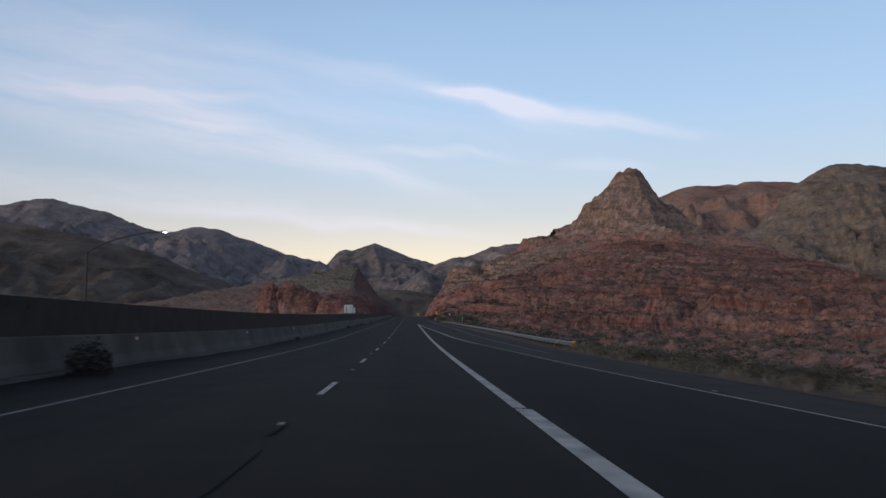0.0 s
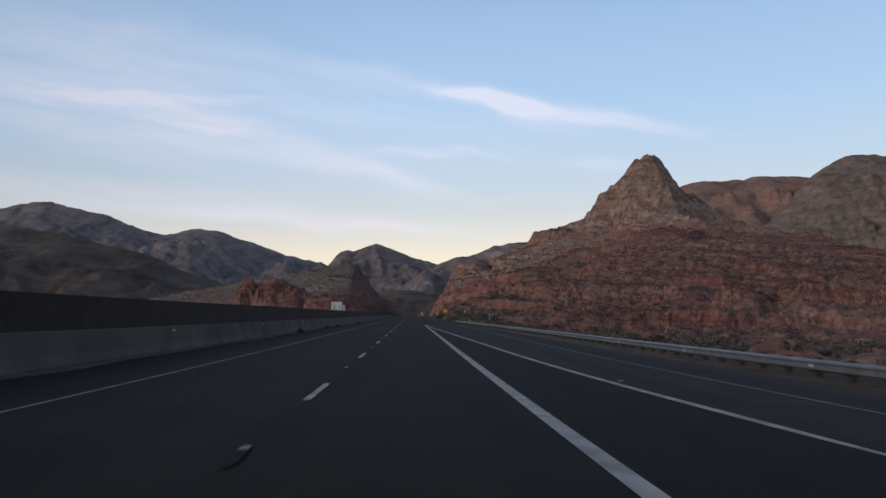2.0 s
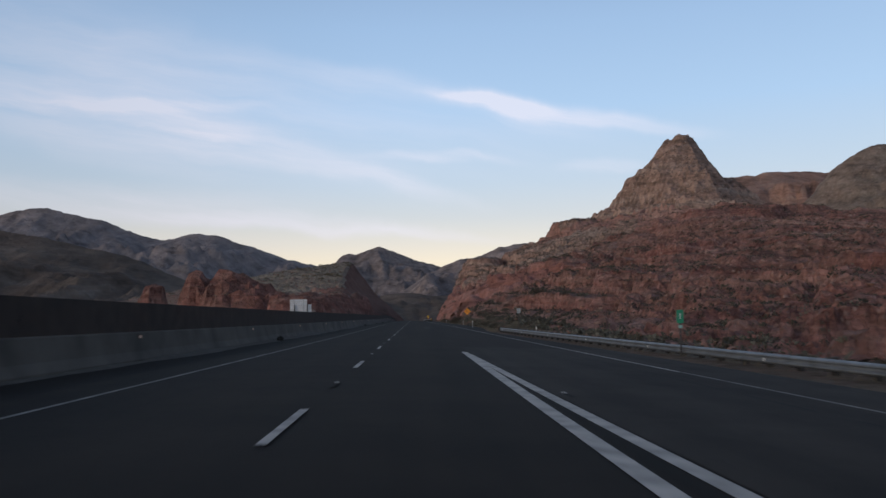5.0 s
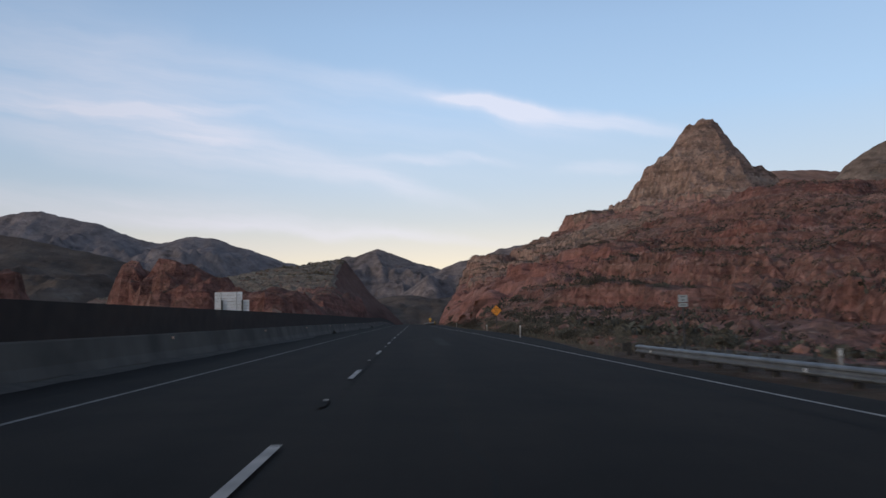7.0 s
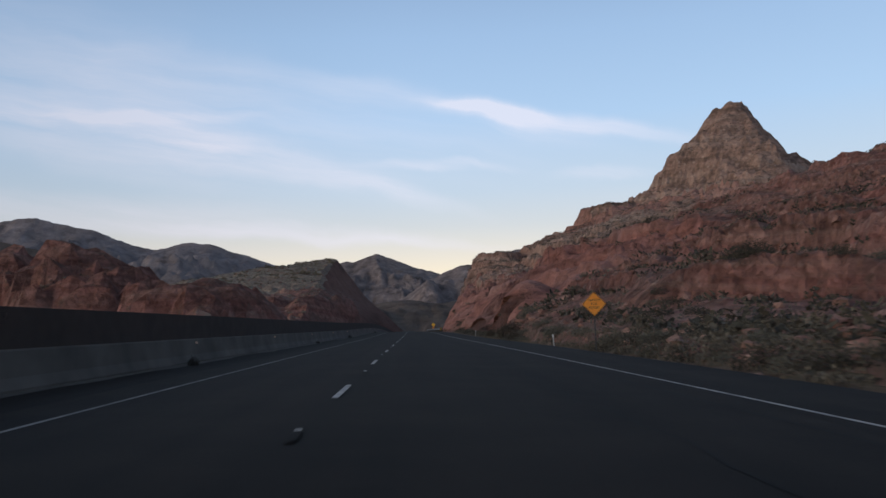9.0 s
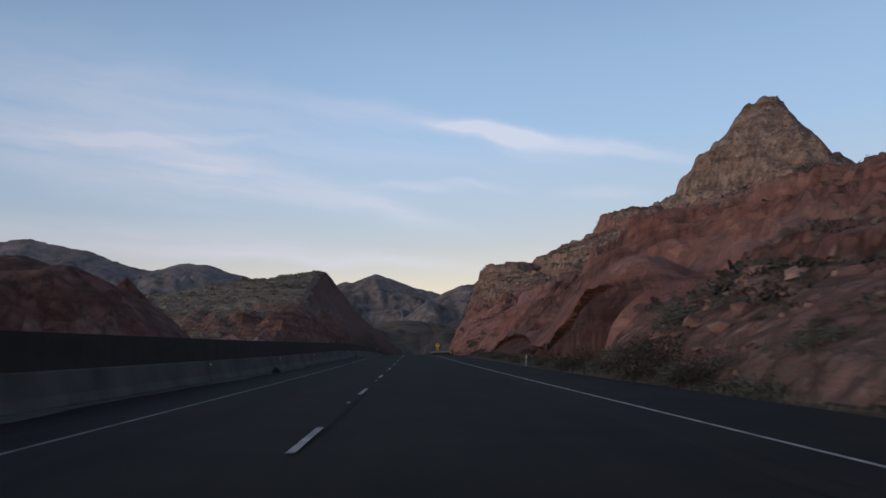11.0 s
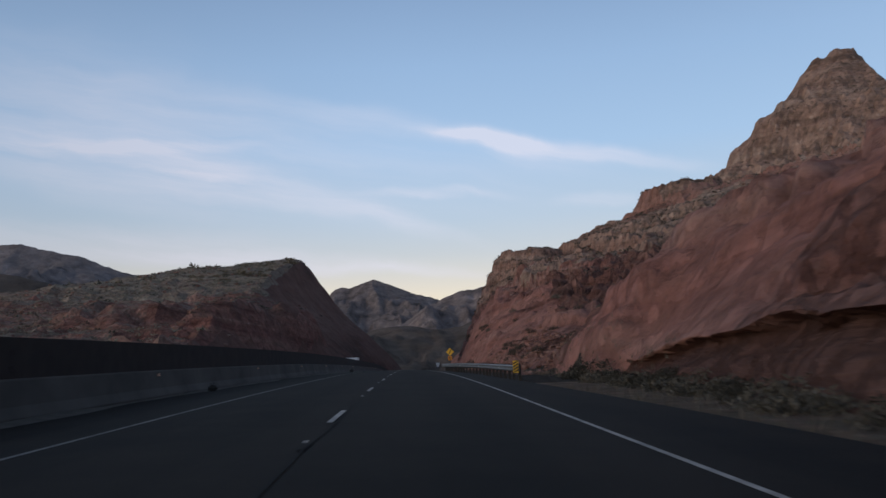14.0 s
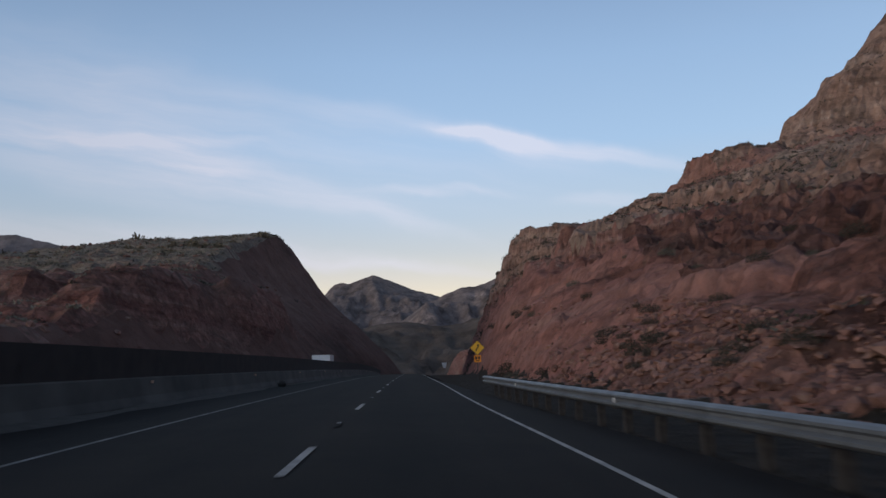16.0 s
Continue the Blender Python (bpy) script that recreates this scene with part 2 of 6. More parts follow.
def rock(name, reds, pale, scrub, band=3.0, grain=1.2, bump=1.0, scrub_amount=0.5, dip=(0.05, -0.02), contrast=1.0, specks=1.0):
    """Layered desert rock: beds that follow the height, stains, and dusty scrub on gentle slopes."""
    m, nt, b = material(name)
    N, L = nt.nodes.new, nt.links.new
    b.inputs["Roughness"].default_value = 0.95
    b.inputs["Specular IOR Level"].default_value = 0.15
    geo, sep = N("ShaderNodeNewGeometry"), N("ShaderNodeSeparateXYZ")
    L(geo.outputs["Position"], sep.inputs[0])
    # bed height, bent by slow noise
    warp = N("ShaderNodeTexNoise")
    warp.inputs["Scale"].default_value, warp.inputs["Detail"].default_value = 0.02, 3
    L(geo.outputs["Position"], warp.inputs[0])

    def math_node(op, a, c):
        n = N("ShaderNodeMath")
        n.operation = op
        for i, v in enumerate((a, c)):
            if isinstance(v, (int, float)):
                n.inputs[i].default_value = v
            else:
                L(v, n.inputs[i])
        return n.outputs[0]

    h = math_node("ADD", sep.outputs[2], math_node("MULTIPLY", warp.outputs[0], 9.0))
    h = math_node("ADD", h, math_node("MULTIPLY", sep.outputs[0], dip[0]))
    h = math_node("ADD", h, math_node("MULTIPLY", sep.outputs[1], dip[1]))
    cv = N("ShaderNodeCombineXYZ")
    L(math_node("MULTIPLY", sep.outputs[0], 0.012), cv.inputs[0])
    L(math_node("MULTIPLY", sep.outputs[1], 0.012), cv.inputs[1])
    L(math_node("MULTIPLY", h, 1.0 / band), cv.inputs[2])
    beds = N("ShaderNodeTexNoise")
    beds.inputs["Scale"].default_value, beds.inputs["Detail"].default_value, beds.inputs["Roughness"].default_value = 1.0, 6, 0.65
    L(cv.outputs[0], beds.inputs[0])
    ramp = N("ShaderNodeValToRGB")
    el = ramp.color_ramp.elements
    el[0].position, el[0].color = 0.34, (*[c * 0.5 for c in reds], 1)
    el[1].position, el[1].color = 0.69, (*pale, 1)
    e = el.new(0.46)
    e.color = (*reds, 1)
    e = el.new(0.6)
    e.color = (*[0.6 * a + 0.4 * c for a, c in zip(reds, pale)], 1)
    L(beds.outputs[0], ramp.inputs[0])
    # blotches and grain
    blot = N("ShaderNodeTexNoise")
    blot.inputs["Scale"].default_value, blot.inputs["Detail"].default_value, blot.inputs["Roughness"].default_value = 0.35 * grain, 8, 0.7
    L(geo.outputs["Position"], blot.inputs[0])
    br = N("ShaderNodeMapRange")
    br.inputs[1].default_value, br.inputs[2].default_value, br.inputs[3].default_value, br.inputs[4].default_value = 0.3, 0.7, 1 - 0.6 * contrast, 1 + 0.4 * contrast
    L(blot.outputs[0], br.inputs[0])
    mix1 = N("ShaderNodeVectorMath")
    mix1.operation = "SCALE"
    wide = N("ShaderNodeTexNoise")
    wide.inputs["Scale"].default_value, wide.inputs["Detail"].default_value, wide.inputs["Roughness"].default_value = 0.045 * min(1.0, grain), 4, 0.6
    L(geo.outputs["Position"], wide.inputs[0])
    soil = N("ShaderNodeMapRange")
    soil.inputs[1].default_value, soil.inputs[2].default_value, soil.inputs[3].default_value, soil.inputs[4].default_value = 0.42, 0.62, 0.0, 0.65 * min(1.0, scrub_amount + 0.15)
    L(wide.outputs[0], soil.inputs[0])
    dusty = N("ShaderNodeMix")
    dusty.data_type = "RGBA"
    dusty.inputs[7].default_value = (*[0.5 * (a + c) for a, c in zip(scrub, reds)], 1)
    L(soil.outputs[0], dusty.inputs[0])
    L(ramp.outputs[0], dusty.inputs[6])
    L(dusty.outputs[2], mix1.inputs[0])
    L(br.outputs[0], mix1.inputs[3])
    # scrub and dust on the flatter ground
    nz = N("ShaderNodeSeparateXYZ")
    L(geo.outputs["Normal"], nz.inputs[0])
    flat = N("ShaderNodeMapRange")
    flat.inputs[1].default_value, flat.inputs[2].default_value = 0.4, 0.88
    L(nz.outputs[2], flat.inputs[0])
    sn = N("ShaderNodeTexNoise")
    sn.inputs["Scale"].default_value, sn.inputs["Detail"].default_value, sn.inputs["Roughness"].default_value = 0.5 * grain, 7, 0.75
    L(geo.outputs["Position"], sn.inputs[0])
    sr = N("ShaderNodeMapRange")
    sr.inputs[1].default_value, sr.inputs[2].default_value = 0.42, 0.6
    L(sn.outputs[0], sr.inputs[0])
    patch = N("ShaderNodeMapRange")
    patch.inputs[1].default_value, patch.inputs[2].default_value, patch.inputs[3].default_value, patch.inputs[4].default_value = 0.38, 0.62, 0.35, 1.1
    L(warp.outputs[0], patch.inputs[0])
    k = math_node("MULTIPLY", math_node("MULTIPLY", flat.outputs[0], sr.outputs[0]), math_node("MULTIPLY", patch.outputs[0], scrub_amount))
    mix2 = N("ShaderNodeMix")
    mix2.data_type = "RGBA"
    mix2.inputs[7].default_value = (*scrub, 1)
    L(k, mix2.inputs[0])
    L(mix1.outputs[0], mix2.inputs[6])
    # stones and small dry plants, each a speck
    dots = N("ShaderNodeTexVoronoi")
    dots.inputs["Scale"].default_value, dots.inputs["Randomness"].default_value = 0.9 * grain, 1.0
    L(geo.outputs["Position"], dots.inputs["Vector"])
    dc = N("ShaderNodeSeparateColor")
    L(dots.outputs["Color"], dc.inputs[0])
    near = N("ShaderNodeMapRange")
    near.inputs[1].default_value, near.inputs[2].default_value, near.inputs[3].default_value, near.inputs[4].default_value = 0.2, 0.5, 1.0, 0.0
    L(dots.outputs["Distance"], near.inputs[0])
    pick = N("ShaderNodeMapRange")
    pick.inputs[1].default_value, pick.inputs[2].default_value = 0.45, 0.6
    L(dc.outputs[0], pick.inputs[0])
    tone = N("ShaderNodeValToRGB")
    tone.color_ramp.elements[0].color = (*[c * 0.45 for c in scrub], 1)
    tone.color_ramp.elements[1].color = (*[min(0.6, c * 1.1) for c in pale], 1)
    tone.color_ramp.elements[0].position, tone.color_ramp.elements[1].position = 0.45, 0.75
    L(dc.outputs[1], tone.inputs[0])
    mix3 = N("ShaderNodeMix")
    mix3.data_type = "RGBA"
    L(math_node("MULTIPLY", math_node("MULTIPLY", near.outputs[0], pick.outputs[0]), 0.5 * specks), mix3.inputs[0])
    L(mix2.outputs[2], mix3.inputs[6])
    L(tone.outputs[0], mix3.inputs[7])
    L(mix3.outputs[2], b.inputs["Base Color"])
    bp = N("ShaderNodeBump")
    bp.inputs["Strength"].default_value, bp.inputs["Distance"].default_value = bump, 0.6 * max(1.0, 0.5 / grain)
    vor = N("ShaderNodeTexVoronoi")
    vor.feature = "DISTANCE_TO_EDGE"
    vor.inputs["Scale"].default_value = 0.45 * grain
    bend = N("ShaderNodeVectorMath")
    bend.operation = "MULTIPLY_ADD"
    bend.inputs[1].default_value = (3.5 / grain,) * 3
    L(blot.outputs["Color"], bend.inputs[0])
    L(geo.outputs["Position"], bend.inputs[2])
    L(bend.outputs[0], vor.inputs["Vector"])
    crack = N("ShaderNodeMapRange")
    crack.inputs[1].default_value, crack.inputs[2].default_value = 0.0, 0.14
    L(vor.outputs["Distance"], crack.inputs[0])
    both = math_node("ADD", blot.outputs[0], math_node("MULTIPLY", beds.outputs[0], 1.3))
    both = math_node("ADD", both, math_node("MULTIPLY", crack.outputs[0], 0.35))
    both = math_node("ADD", both, math_node("MULTIPLY", sn.outputs[0], 0.9))
    both = math_node("ADD", both, math_node("MULTIPLY", math_node("MULTIPLY", near.outputs[0], pick.outputs[0]), 0.4 * specks))
    L(both, bp.inputs["Height"])
    L(bp.outputs[0], b.inputs["Normal"])
    return m


def asphalt(name, tone):
    m, nt, b = material(name)
    N, L = nt.nodes.new, nt.links.new
    b.inputs["Roughness"].default_value = 0.85
    b.inputs["Specular IOR Level"].default_value = 0.11
    geo = N("ShaderNodeNewGeometry")
    mp = N("ShaderNodeMapping")
    mp.inputs["Scale"].default_value = (0.9, 0.02, 1)
    L(geo.outputs["Position"], mp.inputs[0])
    wheel, big, fine = N("ShaderNodeTexNoise"), N("ShaderNodeTexNoise"), N("ShaderNodeTexNoise")
    wheel.inputs["Scale"].default_value, wheel.inputs["Detail"].default_value = 1.0, 4
    big.inputs["Scale"].default_value, big.inputs["Detail"].default_value, big.inputs["Roughness"].default_value = 0.5, 8, 0.62
    fine.inputs["Scale"].default_value, fine.inputs["Detail"].default_value = 60, 3
    L(mp.outputs[0], wheel.inputs[0])
    L(geo.outputs["Position"], big.inputs[0])
    L(geo.outputs["Position"], fine.inputs[0])
    a1, a2 = N("ShaderNodeMath"), N("ShaderNodeMath")
    a1.operation = a2.operation = "ADD"
    L(wheel.outputs[0], a1.inputs[0])
    L(big.outputs[0], a1.inputs[1])
    L(a1.outputs[0], a2.inputs[0])
    L(fine.outputs[0], a2.inputs[1])
    r = N("ShaderNodeMapRange")
    r.inputs[1].default_value, r.inputs[2].default_value, r.inputs[3].default_value, r.inputs[4].default_value = 1.18, 1.82, 0.45, 1.6
    L(a2.outputs[0], r.inputs[0])
    v = N("ShaderNodeVectorMath")
    v.operation = "SCALE"
    v.inputs[0].default_value = tone
    L(r.outputs[0], v.inputs[3])
    L(v.outputs[0], b.inputs["Base Color"])
    bp = N("ShaderNodeBump")
    bp.inputs["Strength"].default_value, bp.inputs["Distance"].default_value = 0.4, 0.01
    L(fine.outputs[0], bp.inputs["Height"])
    L(bp.outputs[0], b.inputs["Normal"])
    return m


M_RED = rock("red_sandstone", (0.318, 0.148, 0.122), (0.465, 0.325, 0.265), (0.225, 0.165, 0.128), band=2.4, scrub_amount=0.75)
M_CUT = rock("blasted_red_sandstone", (0.365, 0.168, 0.135), (0.45, 0.262, 0.212), (0.19, 0.14, 0.105), band=4.5, grain=1.0, bump=0.8, scrub_amount=0.2, dip=(0.0, 0.10), contrast=0.75, specks=0.25)
M_BROKEN = rock("broken_red_sandstone", (0.30, 0.142, 0.115), (0.41, 0.245, 0.195), (0.18, 0.13, 0.1), band=3.0, grain=1.2, scrub_amount=0.25, dip=(0.0, 0.10), specks=0.5)
M_OUTCROP = rock("scrubby_red_outcrop", (0.285, 0.128, 0.104), (0.39, 0.235, 0.188), (0.15, 0.118, 0.09), band=2.0, grain=1.4, scrub_amount=0.6, dip=(0.0, 0.10), specks=0.6)
# the left cut turns from the light: its shade is put into this brown
M_CUTSHADE = rock("shaded_brown_cut", (0.15, 0.078, 0.062), (0.21, 0.125, 0.10), (0.17, 0.13, 0.1), band=14.0, grain=0.6, bump=0.6, scrub_amount=0.2, dip=(0.0, 0.0), contrast=0.6, specks=0.4)
M_DARKLEDGE = rock("dark_ledge_sandstone", (0.215, 0.105, 0.085), (0.34, 0.205, 0.165), (0.15, 0.115, 0.09), band=3.0, grain=1.0, scrub_amount=0.5, specks=0.4)
M_UNDERSLAB = rock("dark_maroon_rock", (0.15, 0.075, 0.06), (0.24, 0.13, 0.10), (0.12, 0.08, 0.06), band=1.5, grain=1.2, scrub_amount=0.2, contrast=0.5, specks=0.4)
M_BUTTE = rock("tan_limestone", (0.37, 0.235, 0.178), (0.49, 0.37, 0.295), (0.23, 0.185, 0.15), band=7.0, grain=0.5, scrub_amount=0.4)
M_APRON = rock("brown_scrub_apron", (0.37, 0.225, 0.172), (0.47, 0.355, 0.28), (0.25, 0.205, 0.16), band=5.0, grain=0.7, scrub_amount=0.9, specks=0.6)
M_SCAR = rock("weathered_red_cliff", (0.36, 0.18, 0.14), (0.47, 0.31, 0.25), (0.22, 0.17, 0.13), band=16.0, grain=0.6, scrub_amount=0.3, contrast=0.7, specks=0.3)
M_LEFT = rock("scrubby_red_hill", (0.315, 0.146, 0.12), (0.43, 0.295, 0.24), (0.28, 0.245, 0.192), band=3.5, scrub_amount=0.97)
M_CRAG = rock("grey_brown_crag", (0.22, 0.162, 0.132), (0.36, 0.29, 0.235), (0.205, 0.18, 0.142), band=15, grain=0.2, scrub_amount=0.6, contrast=1.0, specks=0.5)
M_SLOPE = rock("grey_green_scrub_slope", (0.30, 0.21, 0.165), (0.44, 0.37, 0.29), (0.29, 0.27, 0.212), band=3.0, grain=1.4, scrub_amount=0.97)
M_MESA = rock("brown_mesa_rock", (0.34, 0.20, 0.155), (0.46, 0.33, 0.26), (0.23, 0.17, 0.14), band=26, grain=0.10, scrub_amount=0.5, contrast=0.45, specks=0.15)
M_BLUFF = rock("grey_bluff_shale", (0.125, 0.095, 0.078), (0.25, 0.205, 0.17), (0.13, 0.11, 0.09), band=20, grain=0.10, bump=0.6, scrub_amount=0.5, contrast=0.45, specks=0.1)
# distance haze is put into this rock: lifted greys, weak contrast, no volume
M_FAR = rock("far_hazed_mountain_rock", (0.235, 0.205, 0.205), (0.33, 0.29, 0.28), (0.20, 0.185, 0.185), band=60, grain=0.05, bump=0.8, scrub_amount=0.4, contrast=0.65, specks=0.0)
M_PEAK = rock("far_banded_peak_rock", (0.225, 0.185, 0.175), (0.43, 0.355, 0.33), (0.20, 0.18, 0.172), band=42, grain=0.06, bump=0.9, scrub_amount=0.4, contrast=0.8, specks=0.25)
M_GRAVEL = rock("pale_roadside_gravel", (0.25, 0.225, 0.19), (0.33, 0.30, 0.255), (0.2, 0.18, 0.14), band=3, grain=4.0, scrub_amount=0.3)
M_VERGE = rock("dark_gravel_verge", (0.060, 0.050, 0.042), (0.105, 0.086, 0.070), (0.08, 0.07, 0.05), band=3, grain=3.0, scrub_amount=0.6)
M_SOIL = rock("desert_soil", (0.22, 0.14, 0.105), (0.31, 0.23, 0.175), (0.16, 0.14, 0.1), band=4, grain=2.0, scrub_amount=0.8)
M_ASPHALT = asphalt("asphalt", (0.0162, 0.0120, 0.0091))
M_SHOULDER = asphalt("shoulder_asphalt", (0.0110, 0.0086, 0.0068))
M_TAR = asphalt("road_tar", (0.012, 0.012, 0.012))
M_NEWTAR = asphalt("newer_dark_asphalt", (0.0105, 0.0081, 0.0064))
M_GREYLANE = asphalt("grey_worn_shoulder", (0.0300, 0.0245, 0.0202))
M_PATCH = asphalt("pale_worn_asphalt", (0.027, 0.0235, 0.0205))
M_PAINT = simple("white_road_paint", (0.37, 0.335, 0.295), 0.7, grain=0.4, scale=2.2)
M_OLDPAINT = simple("worn_pale_road_paint", (0.19, 0.172, 0.155), 0.8, grain=0.45, scale=1.6)
M_CONCRETE = simple("weathered_concrete", (0.077, 0.069, 0.060), 0.9, grain=0.4, scale=0.5, bump=0.3)
M_STEEL = simple("galvanised_steel", (0.22, 0.23, 0.235), 0.55, 0.6, grain=0.2, scale=2)
M_WOOD = simple("weathered_timber_post", (0.05, 0.043, 0.037), 0.9, grain=0.4, scale=8)
M_WHITE = simple("white_plastic", (0.75, 0.75, 0.74), 0.5, grain=0.08, scale=9)
M_DUSTY = simple("dusty_white_plastic", (0.38, 0.36, 0.33), 0.6, grain=0.15, scale=5)
M_ORANGE = simple("orange_reflective_sheet", (0.85, 0.30, 0.02), 0.4, grain=0.06, scale=5)
M_YELLOW = simple("yellow_reflective_sheet", (0.85, 0.48, 0.03), 0.4, grain=0.06, scale=5)
M_BLACK = simple("black_sheet", (0.015, 0.015, 0.016), 0.5, grain=0.2)
M_GREEN = simple("green_reflective_sheet", (0.01, 0.22, 0.12), 0.4, grain=0.1)
M_ALU = simple("bare_aluminium_sign_back", (0.62, 0.63, 0.64), 0.5, 0.4, grain=0.12, scale=1.2)
M_SCREEN = simple("dark_screen_fabric", (0.034, 0.0245, 0.021), 0.9, grain=0.3, scale=1.5)
nt = M_SCREEN.node_tree
mixer, clear = nt.nodes.new("ShaderNodeMixShader"), nt.nodes.new("ShaderNodeBsdfTransparent")
mixer.inputs[0].default_value = 0.14
nt.links.new(nt.nodes["Principled BSDF"].outputs[0], mixer.inputs[1])
nt.links.new(clear.outputs[0], mixer.inputs[2])
nt.links.new(mixer.outputs[0], nt.nodes["Material Output"].inputs[0])
M_SAGE = simple("pale_sage_leaf", (0.12, 0.115, 0.088), 0.95, grain=0.4, scale=3)
M_PALESAGE = simple("silvery_sage_leaf", (0.205, 0.19, 0.148), 0.95, grain=0.4, scale=3)
M_DRYSAGE = simple("dry_grey_brush", (0.135, 0.118, 0.088), 0.95, grain=0.4, scale=3)
M_GRASS = simple("dry_grass_blade", (0.175, 0.148, 0.108), 0.95, grain=0.3, scale=3)
M_STONE = rock("loose_sandstone", (0.285, 0.152, 0.12), (0.40, 0.28, 0.225), (0.2, 0.15, 0.115), band=1.2, grain=3.0, bump=0.12, scrub_amount=0.2)
M_DIRT = simple("pale_road_dirt", (0.062, 0.054, 0.045), 0.95, grain=0.35, scale=2.5, bump=0.4)
M_POST = simple("dull_steel_post", (0.075, 0.07, 0.066), 0.6, 0.4, grain=0.2)
M_LENS = simple("amber_lens", (0.75, 0.48, 0.34), 0.25, grain=0.05)
M_LENSW = simple("pale_lens", (0.75, 0.74, 0.7), 0.25, grain=0.05)
M_RED_LENS = simple("red_lens", (0.4, 0.02, 0.02), 0.25, grain=0.05)
M_WORN = simple("worn_grey_ceramic", (0.3, 0.29, 0.27), 0.6, grain=0.2)
M_WEED = simple("dark_dry_twigs", (0.035, 0.031, 0.026), 0.95, grain=0.4, scale=5)
M_BUSH = simple("grey_green_scrub_leaf", (0.062, 0.056, 0.041), 0.95, grain=0.5, scale=3)
M_DRY = simple("dry_brush_twigs", (0.16, 0.13, 0.085), 0.95, grain=0.4, scale=3)


# ---- building helpers ----
def part(name, bm, mat, parent=None, label=""):
    me = bpy.data.meshes.new(name)
    bm.to_mesh(me)
    bm.free()
    me.materials.append(mat)
    ob = new(name, me)
    if parent:
        ob.parent = parent
    return tagged(ob, label)


def grid_object(name, X, Y, Z, mat, smooth=True):
    """A land sheet from three arrays of the same shape (rows by columns)."""
    r, c = X.shape
    co = np.stack([X, Y, Z], -1).reshape(-1, 3)
    i = (np.arange(r - 1)[:, None] * c + np.arange(c - 1)[None]).ravel()
    f = np.stack([i, i + 1, i + c + 1, i + c], 1)
    me = bpy.data.meshes.new(name)
    me.vertices.add(len(co))
    me.vertices.foreach_set("co", co.ravel().astype(np.float32))
    me.loops.add(f.size)
    me.loops.foreach_set("vertex_index", f.ravel().astype(np.int32))
    me.polygons.add(len(f))
    me.polygons.foreach_set("loop_start", (np.arange(len(f)) * 4).astype(np.int32))
    me.polygons.foreach_set("use_smooth", np.full(len(f), smooth))
    me.update(calc_edges=True)
    me.materials.append(mat)
    return new(name, me)


def box(bm, x0, x1, y0, y1, z0, z1):
    v = [bm.verts.new(p) for p in ((x0, y0, z0), (x1, y0, z0), (x1, y1, z0), (x0, y1, z0), (x0, y0, z1), (x1, y0, z1), (x1, y1, z1), (x0, y1, z1))]
    for q in ((3, 2, 1, 0), (4, 5, 6, 7), (0, 1, 5, 4), (1, 2, 6, 5), (2, 3, 7, 6), (3, 0, 4, 7)):
        bm.faces.new([v[i] for i in q])


def empty(name, m):
    e = new(name)
    e.matrix_world = m
    return e


def spaced(a, b, first, grow, top):
    """Values from a to b whose step grows from first to top."""
    v, s = [a], first
    while v[-1] < b:
        v.append(v[-1] + s)
        s = min(top, s * grow)
    return np.array(v)


# ---- ground and road ----
def valley_z(x, y):
    z = road_z(np.clip(y, -400, 1000)) - 0.55 - 0.6 * sstep(20, 80, np.abs(x)) + 0.25 * fbm(x, y, 30, 4, 5) * sstep(12, 30, np.abs(x))
    right = sstep(9, 40, x) * sstep(230, 120, y) * 3.0
    far = sstep(900, 4500, np.hypot(x, y)) * 40
    return z - right + far - 3.0 * sstep(480, 560, y) * sstep(1200, 700, y)


def build_ground():
    xs = np.concatenate([-spaced(26, 4800, 2, 1.09, 400)[::-1], np.arange(-24, 10, 2.0), spaced(10, 4800, 1.5, 1.08, 400)])
    ys = np.concatenate([-spaced(80, 2500, 5, 1.2, 400)[::-1], np.arange(-75, 560, 3.0), spaced(562, 4900, 5, 1.07, 300)])
    X, Y = np.meshgrid(xs, ys)
    under = sstep(66, 84, Y) * sstep(1050, 1000, Y) * sstep(14, 22, X) * sstep(700, 650, X)
    ob = grid_object("ground", X, Y, valley_z(X, Y) - 6 * under, M_SOIL)
    tagged(ob, "reddish desert soil with dry scrub on the valley floor", "ground", kind="structure")


def strip(name, x0, x1, y0, y1, lift, mat, step=4.0, cols=2, thick=0.0, z=paved_z):
    """A thin strip along the road from y0 to y1; x0 and x1 may be functions of y."""
    ys = np.linspace(y0, y1, max(2, int(abs(y1 - y0) / step) + 1))
    a = np.array([x0(y) if callable(x0) else x0 for y in ys], float)
    b = np.array([x1(y) if callable(x1) else x1 for y in ys], float)
    u = np.linspace(0, 1, cols)[None]
    X = a[:, None] * (1 - u) + b[:, None] * u
    Y = np.repeat(ys[:, None], cols, 1)
    Z = z(X, Y) + lift
    if thick:
        X, Y, Z = np.concatenate([X[:, :1], X, X[:, -1:]], 1), np.concatenate([Y[:, :1], Y, Y[:, -1:]], 1), np.concatenate([Z[:, :1] - thick, Z, Z[:, -1:] - thick], 1)
    return grid_object(name, X, Y, Z, mat, smooth=False)


DASH_X, LEFT_X, PITCH = -1.42, -5.08, 12.192


